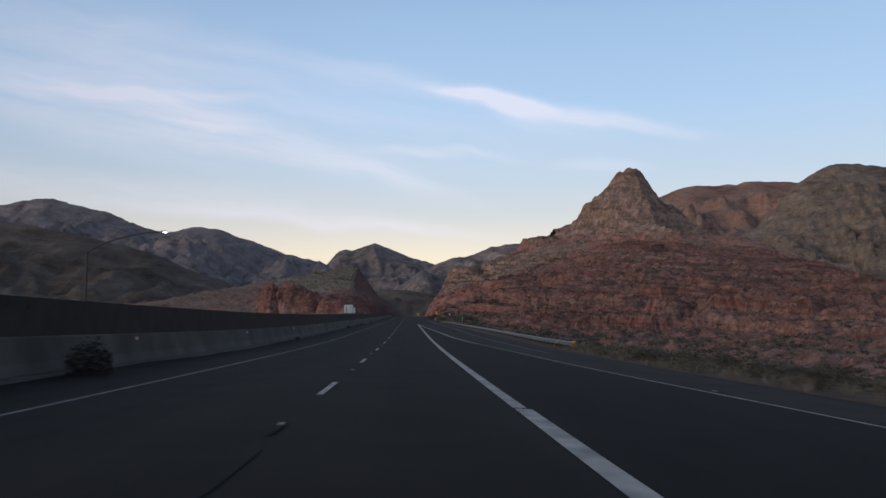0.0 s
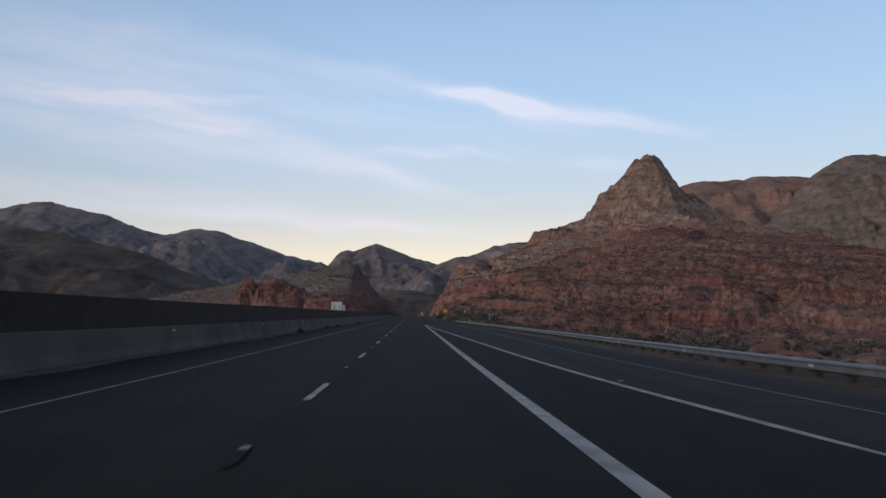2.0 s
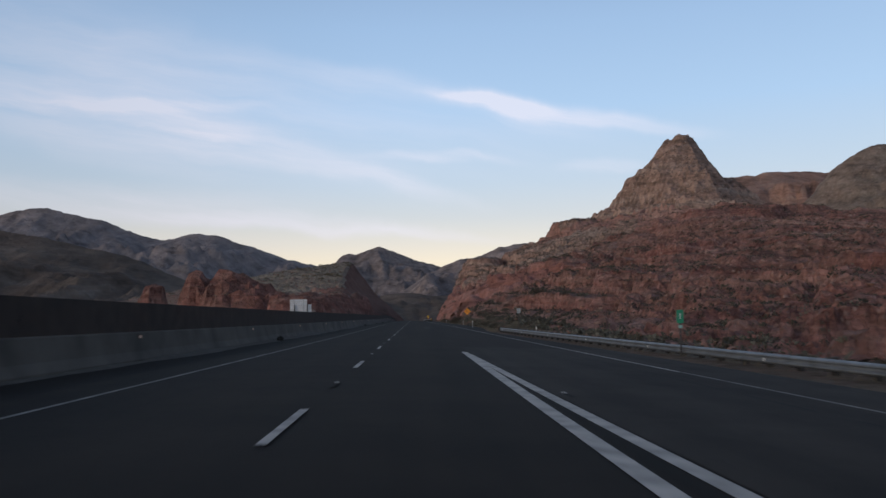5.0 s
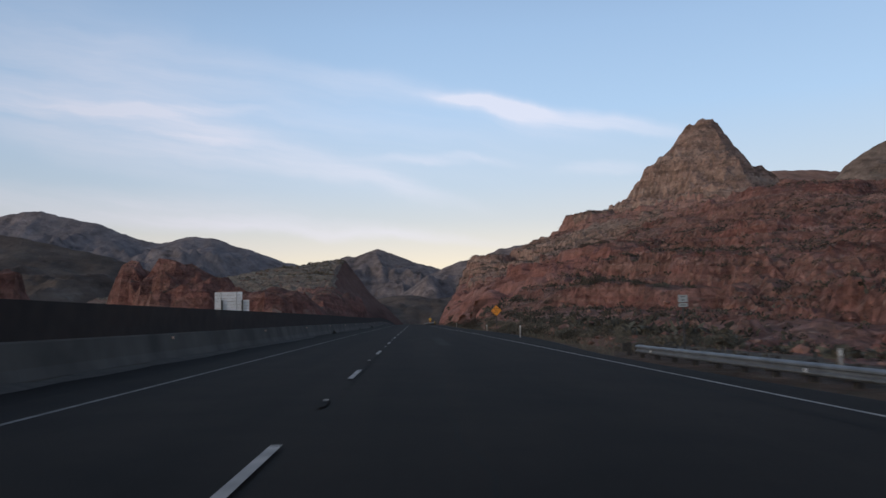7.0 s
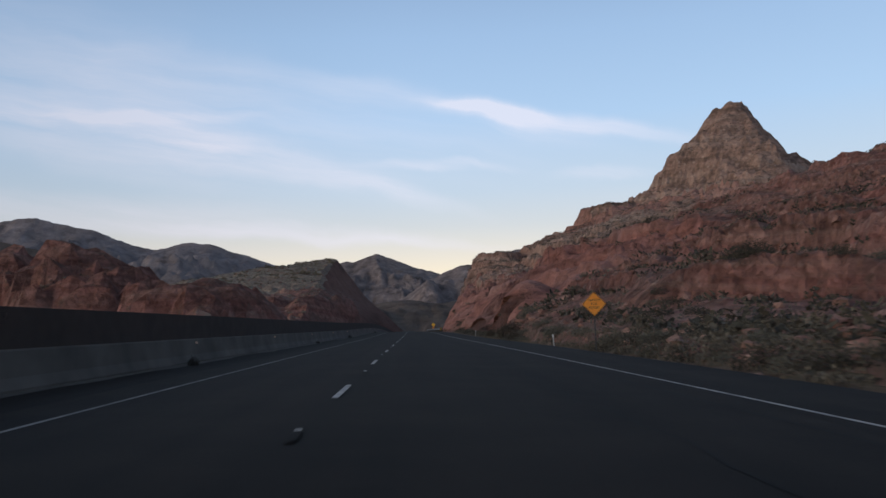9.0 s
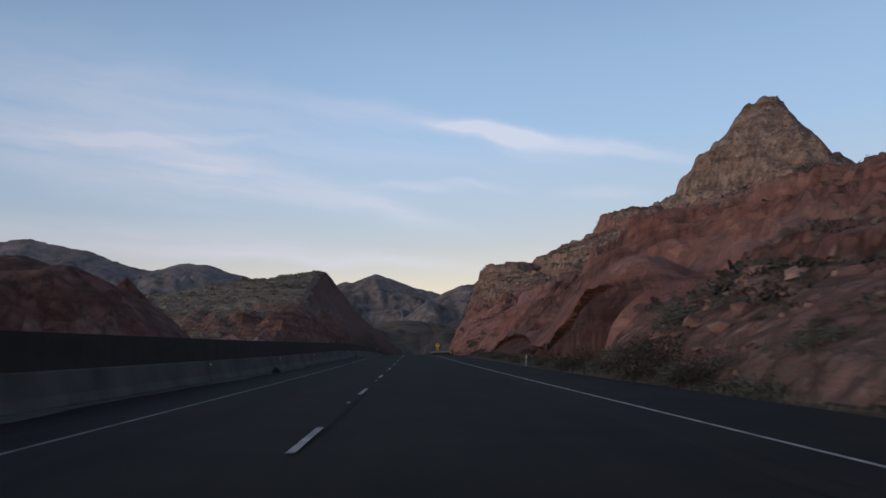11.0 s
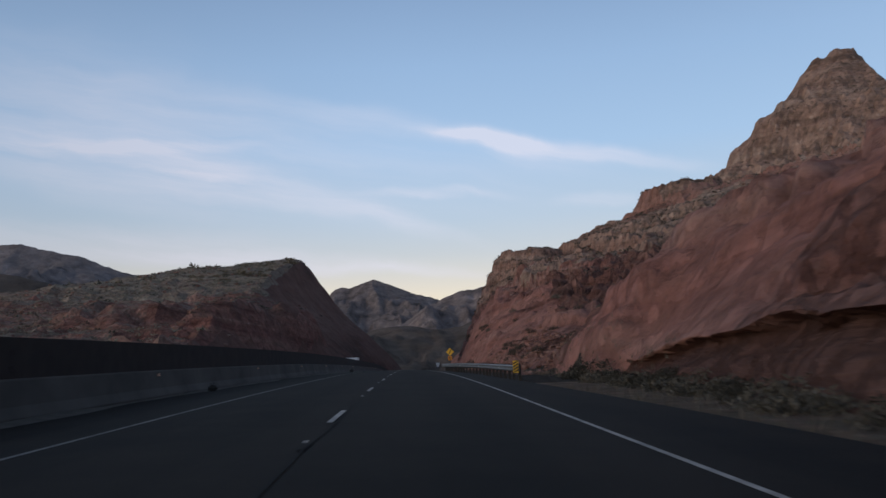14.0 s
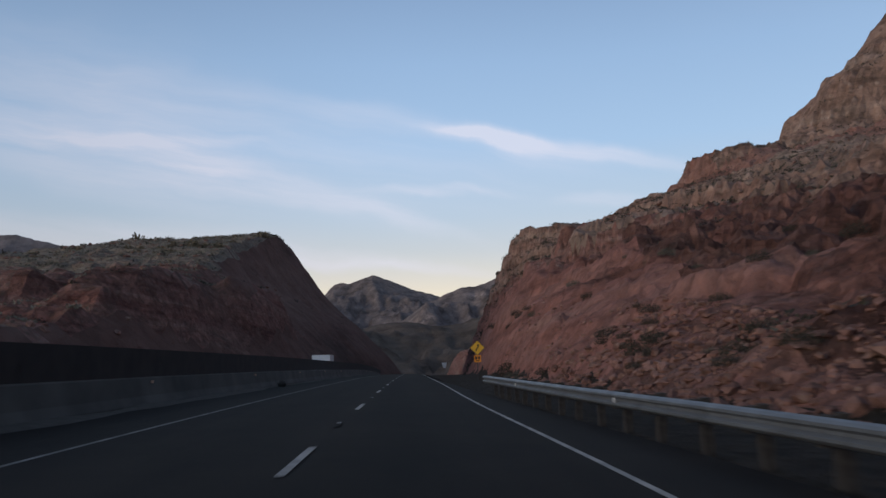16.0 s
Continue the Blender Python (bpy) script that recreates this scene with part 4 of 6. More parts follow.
def build_left_hill():
    xs = -spaced(-40, 460, 0.8, 1.012, 6)[::-1]
    ys = np.concatenate([np.arange(262, 560, 1.2), np.arange(560, 760, 1.8), spaced(762, 1000, 3, 1.1, 20)])
    X, Y = np.meshgrid(xs, ys)
    Z, cut = left_hill_z(X, Y)
    Z = Z - 8 * sstep(310, 290, Y) * sstep(0.95, 1.4, np.hypot((X + 44) / 2.9, (Y - 272) / 3.6))
    ob = grid_object("scrub_hill", X, Y, Z, M_LEFT)
    ob.data.materials.append(M_CUTSHADE)
    ob.data.materials.append(M_SLOPE)
    ob.data.materials.append(M_OUTCROP)
    # cut faces take the rock colour that has the shade in it
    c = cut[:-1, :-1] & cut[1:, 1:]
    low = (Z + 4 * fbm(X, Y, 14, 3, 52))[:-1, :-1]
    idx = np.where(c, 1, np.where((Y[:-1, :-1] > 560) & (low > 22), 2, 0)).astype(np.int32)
    high = (Z - road_z(Y) + 2 * fbm(X, Y, 6, 3, 54))[:-1, :-1]
    idx[(Y[:-1, :-1] < 400) & (X[:-1, :-1] > -75) & (high > 3.2)] = 3
    idx[(Y[:-1, :-1] > 505) & (Y[:-1, :-1] + low < 605) & (X[:-1, :-1] > -52) & (low < 21) & ((idx != 1) | (low > 12))] = 3
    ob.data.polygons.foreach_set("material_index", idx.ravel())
    ob.data.polygons.foreach_set("use_smooth", c.ravel())
    tagged(ob, "scrub-covered red hill with a steep road cut", "hill", kind="structure")
    return X, Y, Z


def mountain(name, label, xk, zk, y0, depth, mat, rough, seed, step, base=-30.0, lean=0.0, ledge=0.0):
    """A range: a crest line with spurs and gullies that run down to a skirt in front."""
    xs = np.arange(xk[0], xk[-1] + step, step)
    u = np.linspace(-1.0, 0.35, 150)
    X, U = np.meshgrid(xs, u)
    Y = y0 + U * depth
    crest = spline(xk, zk, xs)[None]
    fall = np.where(U < 0, 1 - np.abs(U) ** 0.85, 1 - (U / 0.35) ** 2)
    spur = fbm(X + lean * U * depth, Y * 0.45, depth * 0.22, 5, seed, 0.6, True)
    env = np.clip(np.abs(U) * 3.2, 0.03, 1) * np.clip((1 - np.abs(U)) * 3, 0, 1)
    Z = base + (crest - base) * fall + rough * spur * env + env * 0.30 * rough * fbm(X + lean * U * depth, Y * 0.4, depth * 0.07, 4, seed + 9, 0.6, True) + rough * 0.07 * fbm(X, 0 * Y, depth * 0.06, 4, seed + 5, 0.6, True) * np.clip(1 - 3 * np.abs(U), 0, 1)
    if ledge:
        bed = Z + 0.5 * ledge * fbm(X, Y, depth * 0.3, 3, seed + 3)
        Z = Z + np.clip(0.45 + 0.6 * fbm(X, Y, depth * 0.2, 3, seed + 4), 0, 0.8) * env * (terrace(bed, ledge, 4.0, 1.0) - bed)
    ob = grid_object(name, X, Y, Z, mat)
    return tagged(ob, label, "mountain", kind="structure")


def build_mountains():
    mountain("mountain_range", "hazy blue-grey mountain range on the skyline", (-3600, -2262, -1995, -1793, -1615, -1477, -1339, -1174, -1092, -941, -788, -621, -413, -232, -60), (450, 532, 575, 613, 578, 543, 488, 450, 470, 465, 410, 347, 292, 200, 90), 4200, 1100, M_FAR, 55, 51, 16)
    mountain("far_peak", "bluish rocky peak at the head of the valley", (-560, -465, -415, -353, -268, -168, -68, 32, 132, 218, 330), (150, 242, 299, 366, 377, 407, 370, 330, 306, 265, 180), 4300, 800, M_PEAK, 42, 61, 10)
    mountain("far_ridge", "bluish ridge behind the red slope", (-60, 39, 123, 183, 255, 352, 497, 667, 900), (150, 215, 260, 285, 290, 331, 347, 352, 330), 3600, 800, M_PEAK, 40, 71, 12)
    mountain("mesa", "brown flat-topped mesa lit by the last light", (500, 835, 936, 1056, 1136, 1337, 1438, 1742, 2200), (330, 424, 474, 487, 494, 498, 489, 481, 470), 2900, 1000, M_MESA, 60, 81, 14, ledge=70.0)
    mountain("rocky_mountain", "brown rocky mountain with cliff bands", (430, 538, 644, 720, 753, 796, 878, 1020, 1400), (95, 140, 182, 261, 284, 298, 292, 300, 320), 1516, 520, M_CRAG, 26, 91, 5, ledge=32.0)
    mountain("shale_bluff", "grey eroded shale bluffs across the valley", (-1500, -753, -593, -528, -430, -356, -315, -266, -200, -120), (170, 158, 150, 139, 118, 95, 77, 62, 38, 5), 1250, 480, M_BLUFF, 14, 101, 5)
    mountain("valley_hill", "grey-green scrub hill beyond the crest", (-260, -120, -20, 60, 150, 260), (30, 62, 78, 70, 95, 110), 1900, 500, M_BLUFF, 16, 111, 7)


build_ground()
build_road()
RIGHT = build_right_hill()
LEFT = build_left_hill()
build_mountains()


M_TWIG = simple("dark_brittle_twigs", (0.06, 0.048, 0.036), 0.95, grain=0.4, scale=4)
M_DULL = simple("dark_painted_steel", (0.05, 0.048, 0.046), 0.7, grain=0.2)
M_PALEGREEN = simple("pale_green_sheet", (0.25, 0.42, 0.36), 0.5, grain=0.1)
M_GREYINK = simple("faded_grey_ink", (0.16, 0.17, 0.17), 0.6, grain=0.2)
M_FADED = simple("faded_white_sheet", (0.40, 0.43, 0.42), 0.5, grain=0.1)
M_GLOW = simple("lit_lamp_lens", (0.8, 0.8, 0.78), 0.3)
M_GLOW.node_tree.nodes["Principled BSDF"].inputs["Emission Color"].default_value = (1.0, 0.96, 0.9, 1)
M_GLOW.node_tree.nodes["Principled BSDF"].inputs["Emission Strength"].default_value = 8.0

# ---- roadside things ----
def height_at(land, x, y):
    """Height of a land sheet at places x, y."""
    X, Y, Z = land
    xs, ys = X[0], Y[:, 0]
    i = np.clip(np.searchsorted(xs, x) - 1, 0, len(xs) - 2)
    j = np.clip(np.searchsorted(ys, y) - 1, 0, len(ys) - 2)
    u, v = (x - xs[i]) / (xs[i + 1] - xs[i]), (y - ys[j]) / (ys[j + 1] - ys[j])
    z = (Z[j, i] * (1 - u) + Z[j, i + 1] * u) * (1 - v) + (Z[j + 1, i] * (1 - u) + Z[j + 1, i + 1] * u) * v
    slope = np.hypot((Z[j, i + 1] - Z[j, i]) / (xs[i + 1] - xs[i]), (Z[j + 1, i] - Z[j, i]) / (ys[j + 1] - ys[j]))
    return z, slope


def faces_object(name, co, sides, mat):
    """One mesh of loose faces: co is faces by corners by three."""
    n = len(co)
    me = bpy.data.meshes.new(name)
    me.vertices.add(n * sides)
    me.vertices.foreach_set("co", co.reshape(-1).astype(np.float32))
    me.loops.add(n * sides)
    me.loops.foreach_set("vertex_index", np.arange(n * sides, dtype=np.int32))
    me.polygons.add(n)
    me.polygons.foreach_set("loop_start", (np.arange(n) * sides).astype(np.int32))
    me.update(calc_edges=True)
    me.materials.append(mat)
    return new(name, me)


def profile_strip(name, prof, y0, y1, mat, z=paved_z, x=0.0, step=3.0, parent=None, lift=0.0):
    """A cross-section of (across, up) swept along the road; x may be a function of y."""
    ys = np.linspace(y0, y1, max(2, int((y1 - y0) / step) + 1))
    at = np.array([x(y) if callable(x) else x for y in ys], float)[:, None]
    p = np.array(list(prof) + [prof[0]])
    X = at + p[None, :, 0]
    Y = np.repeat(ys[:, None], len(p), 1)
    Z = z(at + 0 * X, Y) + p[None, :, 1] + lift
    ob = grid_object(name, X, Y, Z, mat, smooth=False)
    if parent:
        ob.parent = parent
    return ob


def flat_z(x, y):
    return road_z(y)


def build_barrier():
    prof = ((-8.30, -0.3), (-8.30, 0.06), (-8.42, 0.30), (-8.53, 0.84), (-8.56, 0.88), (-8.72, 0.88), (-8.75, 0.84), (-8.86, 0.30), (-9.0, 0.06), (-9.0, -0.3))
    ob = profile_strip("median_barrier", prof, -80, 700, M_CONCRETE, flat_z, 0.0, 3.0)
    tagged(ob, "long weathered grey concrete median barrier along the carriageway", "barrier", kind="structure")
    prof = ((-8.60, 0.884), (-8.60, 1.78), (-8.68, 1.78), (-8.68, 0.884))
    ob = profile_strip("glare_screen", prof, -80, 700, M_SCREEN, flat_z, 0.0, 3.0)
    tagged(ob, "dark woven glare screen standing on the concrete barrier", "screen", kind="structure")
    # dirt and gravel blown against the barrier foot
    ys = np.arange(-60, 640, 1.2)
    u = np.linspace(0, 1, 5)[None]
    wid = (0.5 + 0.35 * fbm(ys, ys * 0, 7, 3, 71))[:, None]
    X = -8.34 + u * np.maximum(wid, 0.15)
    Y = np.repeat(ys[:, None], 5, 1)
    Z = road_z(Y) - 0.015 + 0.10 * (1 - u) ** 1.5 * (1 + 0.5 * fbm(X, Y, 1.5, 2, 72)) * np.maximum(wid, 0.15) - 0.03 * (u > 0.95)
    tagged(grid_object("dirt_drift", X, Y, Z, M_DIRT), "drift of pale dirt and gravel at the barrier foot", "dirt", kind="structure")


def build_reflector():
    bm = bmesh.new()
    box(bm, -0.02, 0.0, -0.05, 0.05, -0.05, 0.06)
    base = part("barrier_reflector", bm, M_BLACK)
    bm = bmesh.new()
    box(bm, 0.001, 0.022, -0.045, 0.045, -0.04, 0.05)
    bmesh.ops.bevel(bm, geom=bm.edges[:], offset=0.006, segments=1)
    part("lens", bm, M_LENS, base, "amber reflector lens")
    tagged(base, "small amber reflector fixed to the concrete barrier", "reflector", "barrier reflectors")
    for k in range(-10, 29):
        y = 137 + 18.3 * k
        m = pose(-8.475, y, float(road_z(y)) + 0.72, 0, -10, -32)
        if k == -10:
            base.matrix_world = m
        else:
            copy_thing(base, m)


def build_road_markers():
    """Raised markers in worn slots between the lane dashes."""
    bm = bmesh.new()
    box(bm, -0.045, 0.045, -0.04, 0.04, 0, 0.018)
    for v in bm.verts:
        if v.co.z > 0.01:
            v.co.x *= 0.8
            v.co.y *= 0.6
    first = part("road_marker", bm, M_WORN)
    bm = bmesh.new()
    pts = [(-0.05, -1.0), (0.06, -0.85), (0.05, 0.2), (0.0, 0.35), (-0.05, 0.2)]
    v = [bm.verts.new((x, y, 0.002)) for x, y in pts]
    bm.faces.new(v)
    part("tar_slot", bm, M_SHOULDER, first, "dark worn tar slot")
    tagged(first, "small pale raised road marker in a dark tar slot", "road marker", "lane markers")
    done = False
    for k in range(-2, 42):
        y = 2.40 + PITCH * k + 7.6
        m = pose(DASH_X + 0.03 * math.sin(k * 2.3), y, float(road_z(y)) + 0.004, math.degrees(math.atan((float(road_z(y + 1)) - float(road_z(y))))), 0, 3 * math.sin(k * 1.7))
        if not done:
            first.matrix_world, done = m, True
        else:
            copy_thing(first, m)
    for y in (20, 45, 69.5, 94, 118, 143):
        x = gore_x(y) + 0.35
        copy_thing(first, pose(x, y, float(paved_z(x, y)) + 0.004, 0, math.degrees(FALL), 0))


def build_guardrail(name, label, x_of, y0, y1, top, base=paved_z):
    """Steel W-beam on timber posts with blocks, and a rounded end piece."""
    root = empty(name, pose(0, 0, 0))
    h = top
    w = [(0.0, 0.0), (-0.05, -0.02), (-0.083, -0.055), (-0.083, -0.095), (-0.02, -0.135), (-0.02, -0.175), (-0.083, -0.215), (-0.083, -0.255), (-0.05, -0.29), (0.0, -0.31)]
    prof = [(a, b + h) for a, b in w] + [(a + 0.006, b + h) for a, b in reversed(w)]
    n = int((y1 - y0) / 3.81)
    for i in range(n):
        a = y0 + i * 3.81
        ob = profile_strip("beam", prof, a, a + 3.83, M_STEEL, base, x_of, 1.27, root)
        if i % 3 == 1:
            bm = bmesh.new()
            xx = x_of(a + 1.9)
            box(bm, xx - 0.11, xx - 0.075, a + 1.85, a + 1.95, float(base(xx, a)) + h - 0.2, float(base(xx, a)) + h - 0.11)
            part("reflector", bm, M_WHITE, root, "small white reflector")
    bm = bmesh.new()
    box(bm, -0.075, 0.075, -0.1, 0.1, -1.0, 0.0)
    bmesh.ops.bevel(bm, geom=[e for e in bm.edges], offset=0.012, segments=1)
    pm = bpy.data.meshes.new("post")
    bm.to_mesh(pm)
    bm.free()
    pm.materials.append(M_WOOD)
    bm = bmesh.new()
    box(bm, -0.1, 0.1, -0.075, 0.075, -0.36, 0.0)
    bmesh.ops.bevel(bm, geom=[e for e in bm.edges], offset=0.01, segments=1)
    bk = bpy.data.meshes.new("block")
    bm.to_mesh(bk)
    bm.free()
    bk.materials.append(M_WOOD)
    k, y = 0, y0 + 0.4
    while y < y1:
        xx = x_of(y)
        z = float(base(xx, y)) + h
        for nm, me, dx, dz in (("post", pm, 0.29, 0.03), ("block", bk, 0.11, 0.01)):
            o = new(nm, me)
            o.parent = root
            o.matrix_world = pose(xx + dx, y, z + dz, 1.2 * math.sin(k * 3.1), 1.5 * math.sin(k * 1.9), 2 * math.sin(k))
        k, y = k + 1, y + 1.905
    # rounded end shoe
    for yy, s in ((y0, -1), (y0 + n * 3.81, 1)):
        bm = bmesh.new()
        xx = x_of(yy)
        z = float(base(xx, yy)) + h
        for a in range(7):
            t0, t1 = math.pi * a / 7, math.pi * (a + 1) / 7
            q = []
            for t in (t0, t1):
                for dz in (0.0, -0.31):
                    q.append(bm.verts.new((xx - 0.04 + 0.16 * (1 - math.cos(t)) * 0.9, yy + s * 0.16 * math.sin(t), z + dz)))
            bm.faces.new((q[0], q[1], q[3], q[2]))
        bmesh.ops.solidify(bm, geom=bm.faces[:], thickness=0.006)
        part("end_shoe", bm, M_STEEL, root)
    tagged(root, label, "guardrail")
    return root


def text_part(words, size, mat, parent, place, name="lettering"):
    cu = bpy.data.curves.new(name, "FONT")
    cu.body, cu.size, cu.align_x, cu.align_y, cu.extrude = words, size, "CENTER", "CENTER", 0.002
    tmp = new(name, cu)
    bpy.context.view_layer.update()
    me = bpy.data.meshes.new_from_object(tmp.evaluated_get(bpy.context.evaluated_depsgraph_get()))
    bpy.data.objects.remove(tmp)
    bpy.data.curves.remove(cu)
    me.materials.clear()
    me.materials.append(mat)
    ob = new(name, me)
    ob.parent = parent
    ob.matrix_local = place
    return ob


def plate(bm, pts, y0, y1):
    """A flat sheet with an outline in x, z, between depths y0 and y1."""
    a = [bm.verts.new((x, y0, z)) for x, z in pts]
    b = [bm.verts.new((x, y1, z)) for x, z in pts]
    bm.faces.new(a)
    bm.faces.new(b[::-1])
    n = len(pts)
    for i in range(n):
        bm.faces.new((a[i], b[i], b[(i + 1) % n], a[(i + 1) % n]))


def rounded(w, h, r, diamond=False):
    pts = []
    for cx, cz, a0 in ((w / 2 - r, h / 2 - r, 0), (-w / 2 + r, h / 2 - r, 90), (-w / 2 + r, -h / 2 + r, 180), (w / 2 - r, -h / 2 + r, 270)):
        for k in range(4):
            a = radians(a0 + 30 * k)
            pts.append((cx + r * math.cos(a), cz + r * math.sin(a)))
    if diamond:
        c = math.sqrt(0.5)
        pts = [((x - z) * c, (x + z) * c) for x, z in pts]
    return pts


def frame_part(name, outer, inner, depth0, depth1, mat, parent):
    """A painted border: the ring between two outlines of the same number of points."""
    bm = bmesh.new()
    rings = [[bm.verts.new((x, d, z)) for x, z in o] for o in (outer, inner) for d in (depth0, depth1)]
    n = len(outer)
    for p, q in ((0, 1), (2, 3), (0, 2), (1, 3)):
        for i in range(n):
            bm.faces.new((rings[p][i], rings[p][(i + 1) % n], rings[q][(i + 1) % n], rings[q][i]))
    bmesh.ops.recalc_face_normals(bm, faces=bm.faces[:])
    return part(name, bm, mat, parent)


def sign_post(root, height, steel=True, depth=0.0):
    bm = bmesh.new()
    box(bm, -0.03, 0.03, 0.012 + depth, 0.06 + depth, -0.6, height)
    bmesh.ops.bevel(bm, geom=bm.edges[:], offset=0.006, segments=1)
    part("post", bm, M_POST, root)


def diamond_sign(name, label, x, y, ground, centre, mat, side=0.9, turn=0.0):
    root = empty(name, pose(x, y, ground, 0, 0, turn))
    sign_post(root, centre - ground + 0.5)
    bm = bmesh.new()
    plate(bm, [(px, pz + centre - ground) for px, pz in rounded(side, side, 0.05, True)], -0.004, 0.008)
    panel = part("panel", bm, mat, root)
    o, i = rounded(side - 0.03, side - 0.03, 0.045, True), rounded(side - 0.07, side - 0.07, 0.035, True)
    frame_part("border", [(a, b + centre - ground) for a, b in o], [(a, b + centre - ground) for a, b in i], -0.0075, -0.0055, M_BLACK, panel)
    tagged(root, label, "road sign")
    return root, panel, centre - ground


def winding_arrow(panel, cz):
    bm = bmesh.new()
    path = [(-0.10, -0.30), (-0.10, -0.17), (-0.03, -0.06), (0.06, 0.05), (0.09, 0.14), (0.07, 0.2)]
    w = 0.05
    left, right = [], []
    for k, (px, pz) in enumerate(path):
        a, b = path[max(0, k - 1)], path[min(len(path) - 1, k + 1)]
        d = Vector((b[0] - a[0], b[1] - a[1])).normalized()
        left.append((px - d.y * w, pz + d.x * w))
        right.append((px + d.y * w, pz - d.x * w))
    for k in range(len(path) - 1):
        q = [left[k], right[k], right[k + 1], left[k + 1]]
        plate(bm, [(a, b + cz) for a, b in q], -0.009, -0.0055)
    plate(bm, [(a, b + cz) for a, b in ((-0.05, 0.17), (0.19, 0.22), (0.04, 0.36))], -0.0095, -0.0055)
    part("arrow", bm, M_BLACK, panel, "black winding-road arrow")


def bars(root, rows, mat):
    for x0, x1, z0, z1, d in rows:
        bm = bmesh.new()
        box(bm, x0, x1, d - 0.003, d, z0, z1)
        part("bar", bm, mat, root)


def build_signs():
    gz = lambda x, y: float(height_at(RIGHT, np.array([x]), np.array([y]))[0][0])
    # falling-rock warning
    x, y = 8.95, 274.7
    root, panel, cz = diamond_sign("warning_sign", "orange-yellow diamond warning sign on a thin post beside scrub", x, y, gz(x + 0.3, y), 4.99, M_ORANGE, 0.88)
    for k, word in enumerate(("WATCH", "FOR", "ROCKS")):
        text_part(word, 0.165, M_BLACK, panel, pose(0, -0.0062, cz + 0.19 - 0.19 * k, 90, 0, 0))
    # winding road with an advisory plate
    x, y = 5.55, 493.2
    g = float(paved_z(x, y)) - 0.15
    root, panel, cz = diamond_sign("curve_sign", "yellow diamond winding-road sign above a small orange plate", x, y, g, 7.55, M_YELLOW, 0.9)
    winding_arrow(panel, cz)
    bm = bmesh.new()
    plate(bm, [(a, b + cz - 0.93) for a, b in rounded(0.6, 0.6, 0.04)], -0.004, 0.008)
    pl = part("advisory_plate", bm, M_ORANGE, root, "small orange square plate")
    bars(pl, ((-0.2, -0.04, cz - 0.98, cz - 0.74, -0.0055), (0.04, 0.2, cz - 0.98, cz - 0.74, -0.0055), (-0.16, 0.16, cz - 1.14, cz - 1.06, -0.0055)), M_BLACK)
    # milepost
    x, y = 10.2, 161.2
    g = gz(x, y)
    root = empty("milepost", pose(x, y, g, 0, 0, -4))
    sign_post(root, 2.55 - g, depth=0.0)
    bm = bmesh.new()
    plate(bm, [(a, b + 2.37 - g) for a, b in rounded(0.27, 0.52, 0.03)], -0.004, 0.008)
    panel = part("panel", bm, M_GREEN, root)
    text_part("1", 0.3, M_WHITE, panel, pose(0, -0.0062, 2.37 - g, 90, 0, 0), "number")
    bm = bmesh.new()
    plate(bm, [(a, b + 1.98 - g) for a, b in rounded(0.14, 0.12, 0.02)], -0.004, 0.008)
    part("lower_plate", bm, M_PALEGREEN, root, "small pale green plate")
    tagged(root, "narrow green milepost sign on a thin steel post", "road sign")
    # two white plates
    x, y = 10.27, 213.0
    g = gz(x, y)
    root = empty("notice_sign", pose(x, y, g, 0, 0, 3))
    sign_post(root, 3.96 - g)
    for zc, h in ((3.83, 0.28), (3.58, 0.14)):
        bm = bmesh.new()
        plate(bm, [(a, b + zc - g) for a, b in rounded(0.37, h, 0.02)], -0.004, 0.008)
        pl = part("panel", bm, M_FADED, root)
        rows = [(-0.1, 0.1, zc - g + 0.05, zc - g + 0.1, -0.0055), (-0.06, 0.06, zc - g - 0.08, zc - g - 0.03, -0.0055)] if h > 0.2 else [(-0.11, 0.11, zc - g - 0.02, zc - g + 0.02, -0.0055)]
        bars(pl, rows, M_GREYINK)
    tagged(root, "two small white notice plates on one post", "road sign")
    # white sign beyond the crest
    x, y = 7.0, 612.0
    g = float(paved_z(x, y)) - 0.2
    root = empty("far_sign", pose(x, y, g))
    sign_post(root, 2.7)
    bm = bmesh.new()
    plate(bm, [(a, b + 2.6) for a, b in ((-0.6, 0.5), (0.6, 0.5), (0.5, 0.1), (0.25, -0.7), (-0.25, -0.7), (-0.5, 0.1))], -0.004, 0.01)
    part("panel", bm, M_WHITE, root)
    tagged(root, "pale sign on a white post past the crest", "road sign")
    # object markers with slanting stripes at the rail ends
    for x, y, h, up in ((11.05, 56.5, 0.38, -0.1), (5.2, 407.6, 0.62, 0.05)):
        g = float(paved_z(x, y)) + up
        root = empty("object_marker", pose(x, y, g))
        sign_post(root, 0.25 + h)
        bm = bmesh.new()
        plate(bm, [(a, b + 0.28 + h / 2) for a, b in rounded(0.29, h, 0.02)], -0.004, 0.008)
        panel = part("panel", bm, M_YELLOW, root)
        n = 4 if h > 0.5 else 3
        for k in range(n):
            z0 = 0.28 + h * (k + 0.05) / n
            bm = bmesh.new()
            t = h / n * 0.58
            plate(bm, [(-0.135, z0 - 0.06 + (0.06 if k == 0 else 0)), (0.135, z0 + 0.1), (0.135, min(0.27 + h, z0 + 0.1 + t)), (-0.135, min(0.27 + h, z0 - 0.06 + t))], -0.0075, -0.0055)
            part("stripe", bm, M_BLACK, panel)
        tagged(root, "yellow and black striped marker at the guardrail end", "road sign", "object markers")


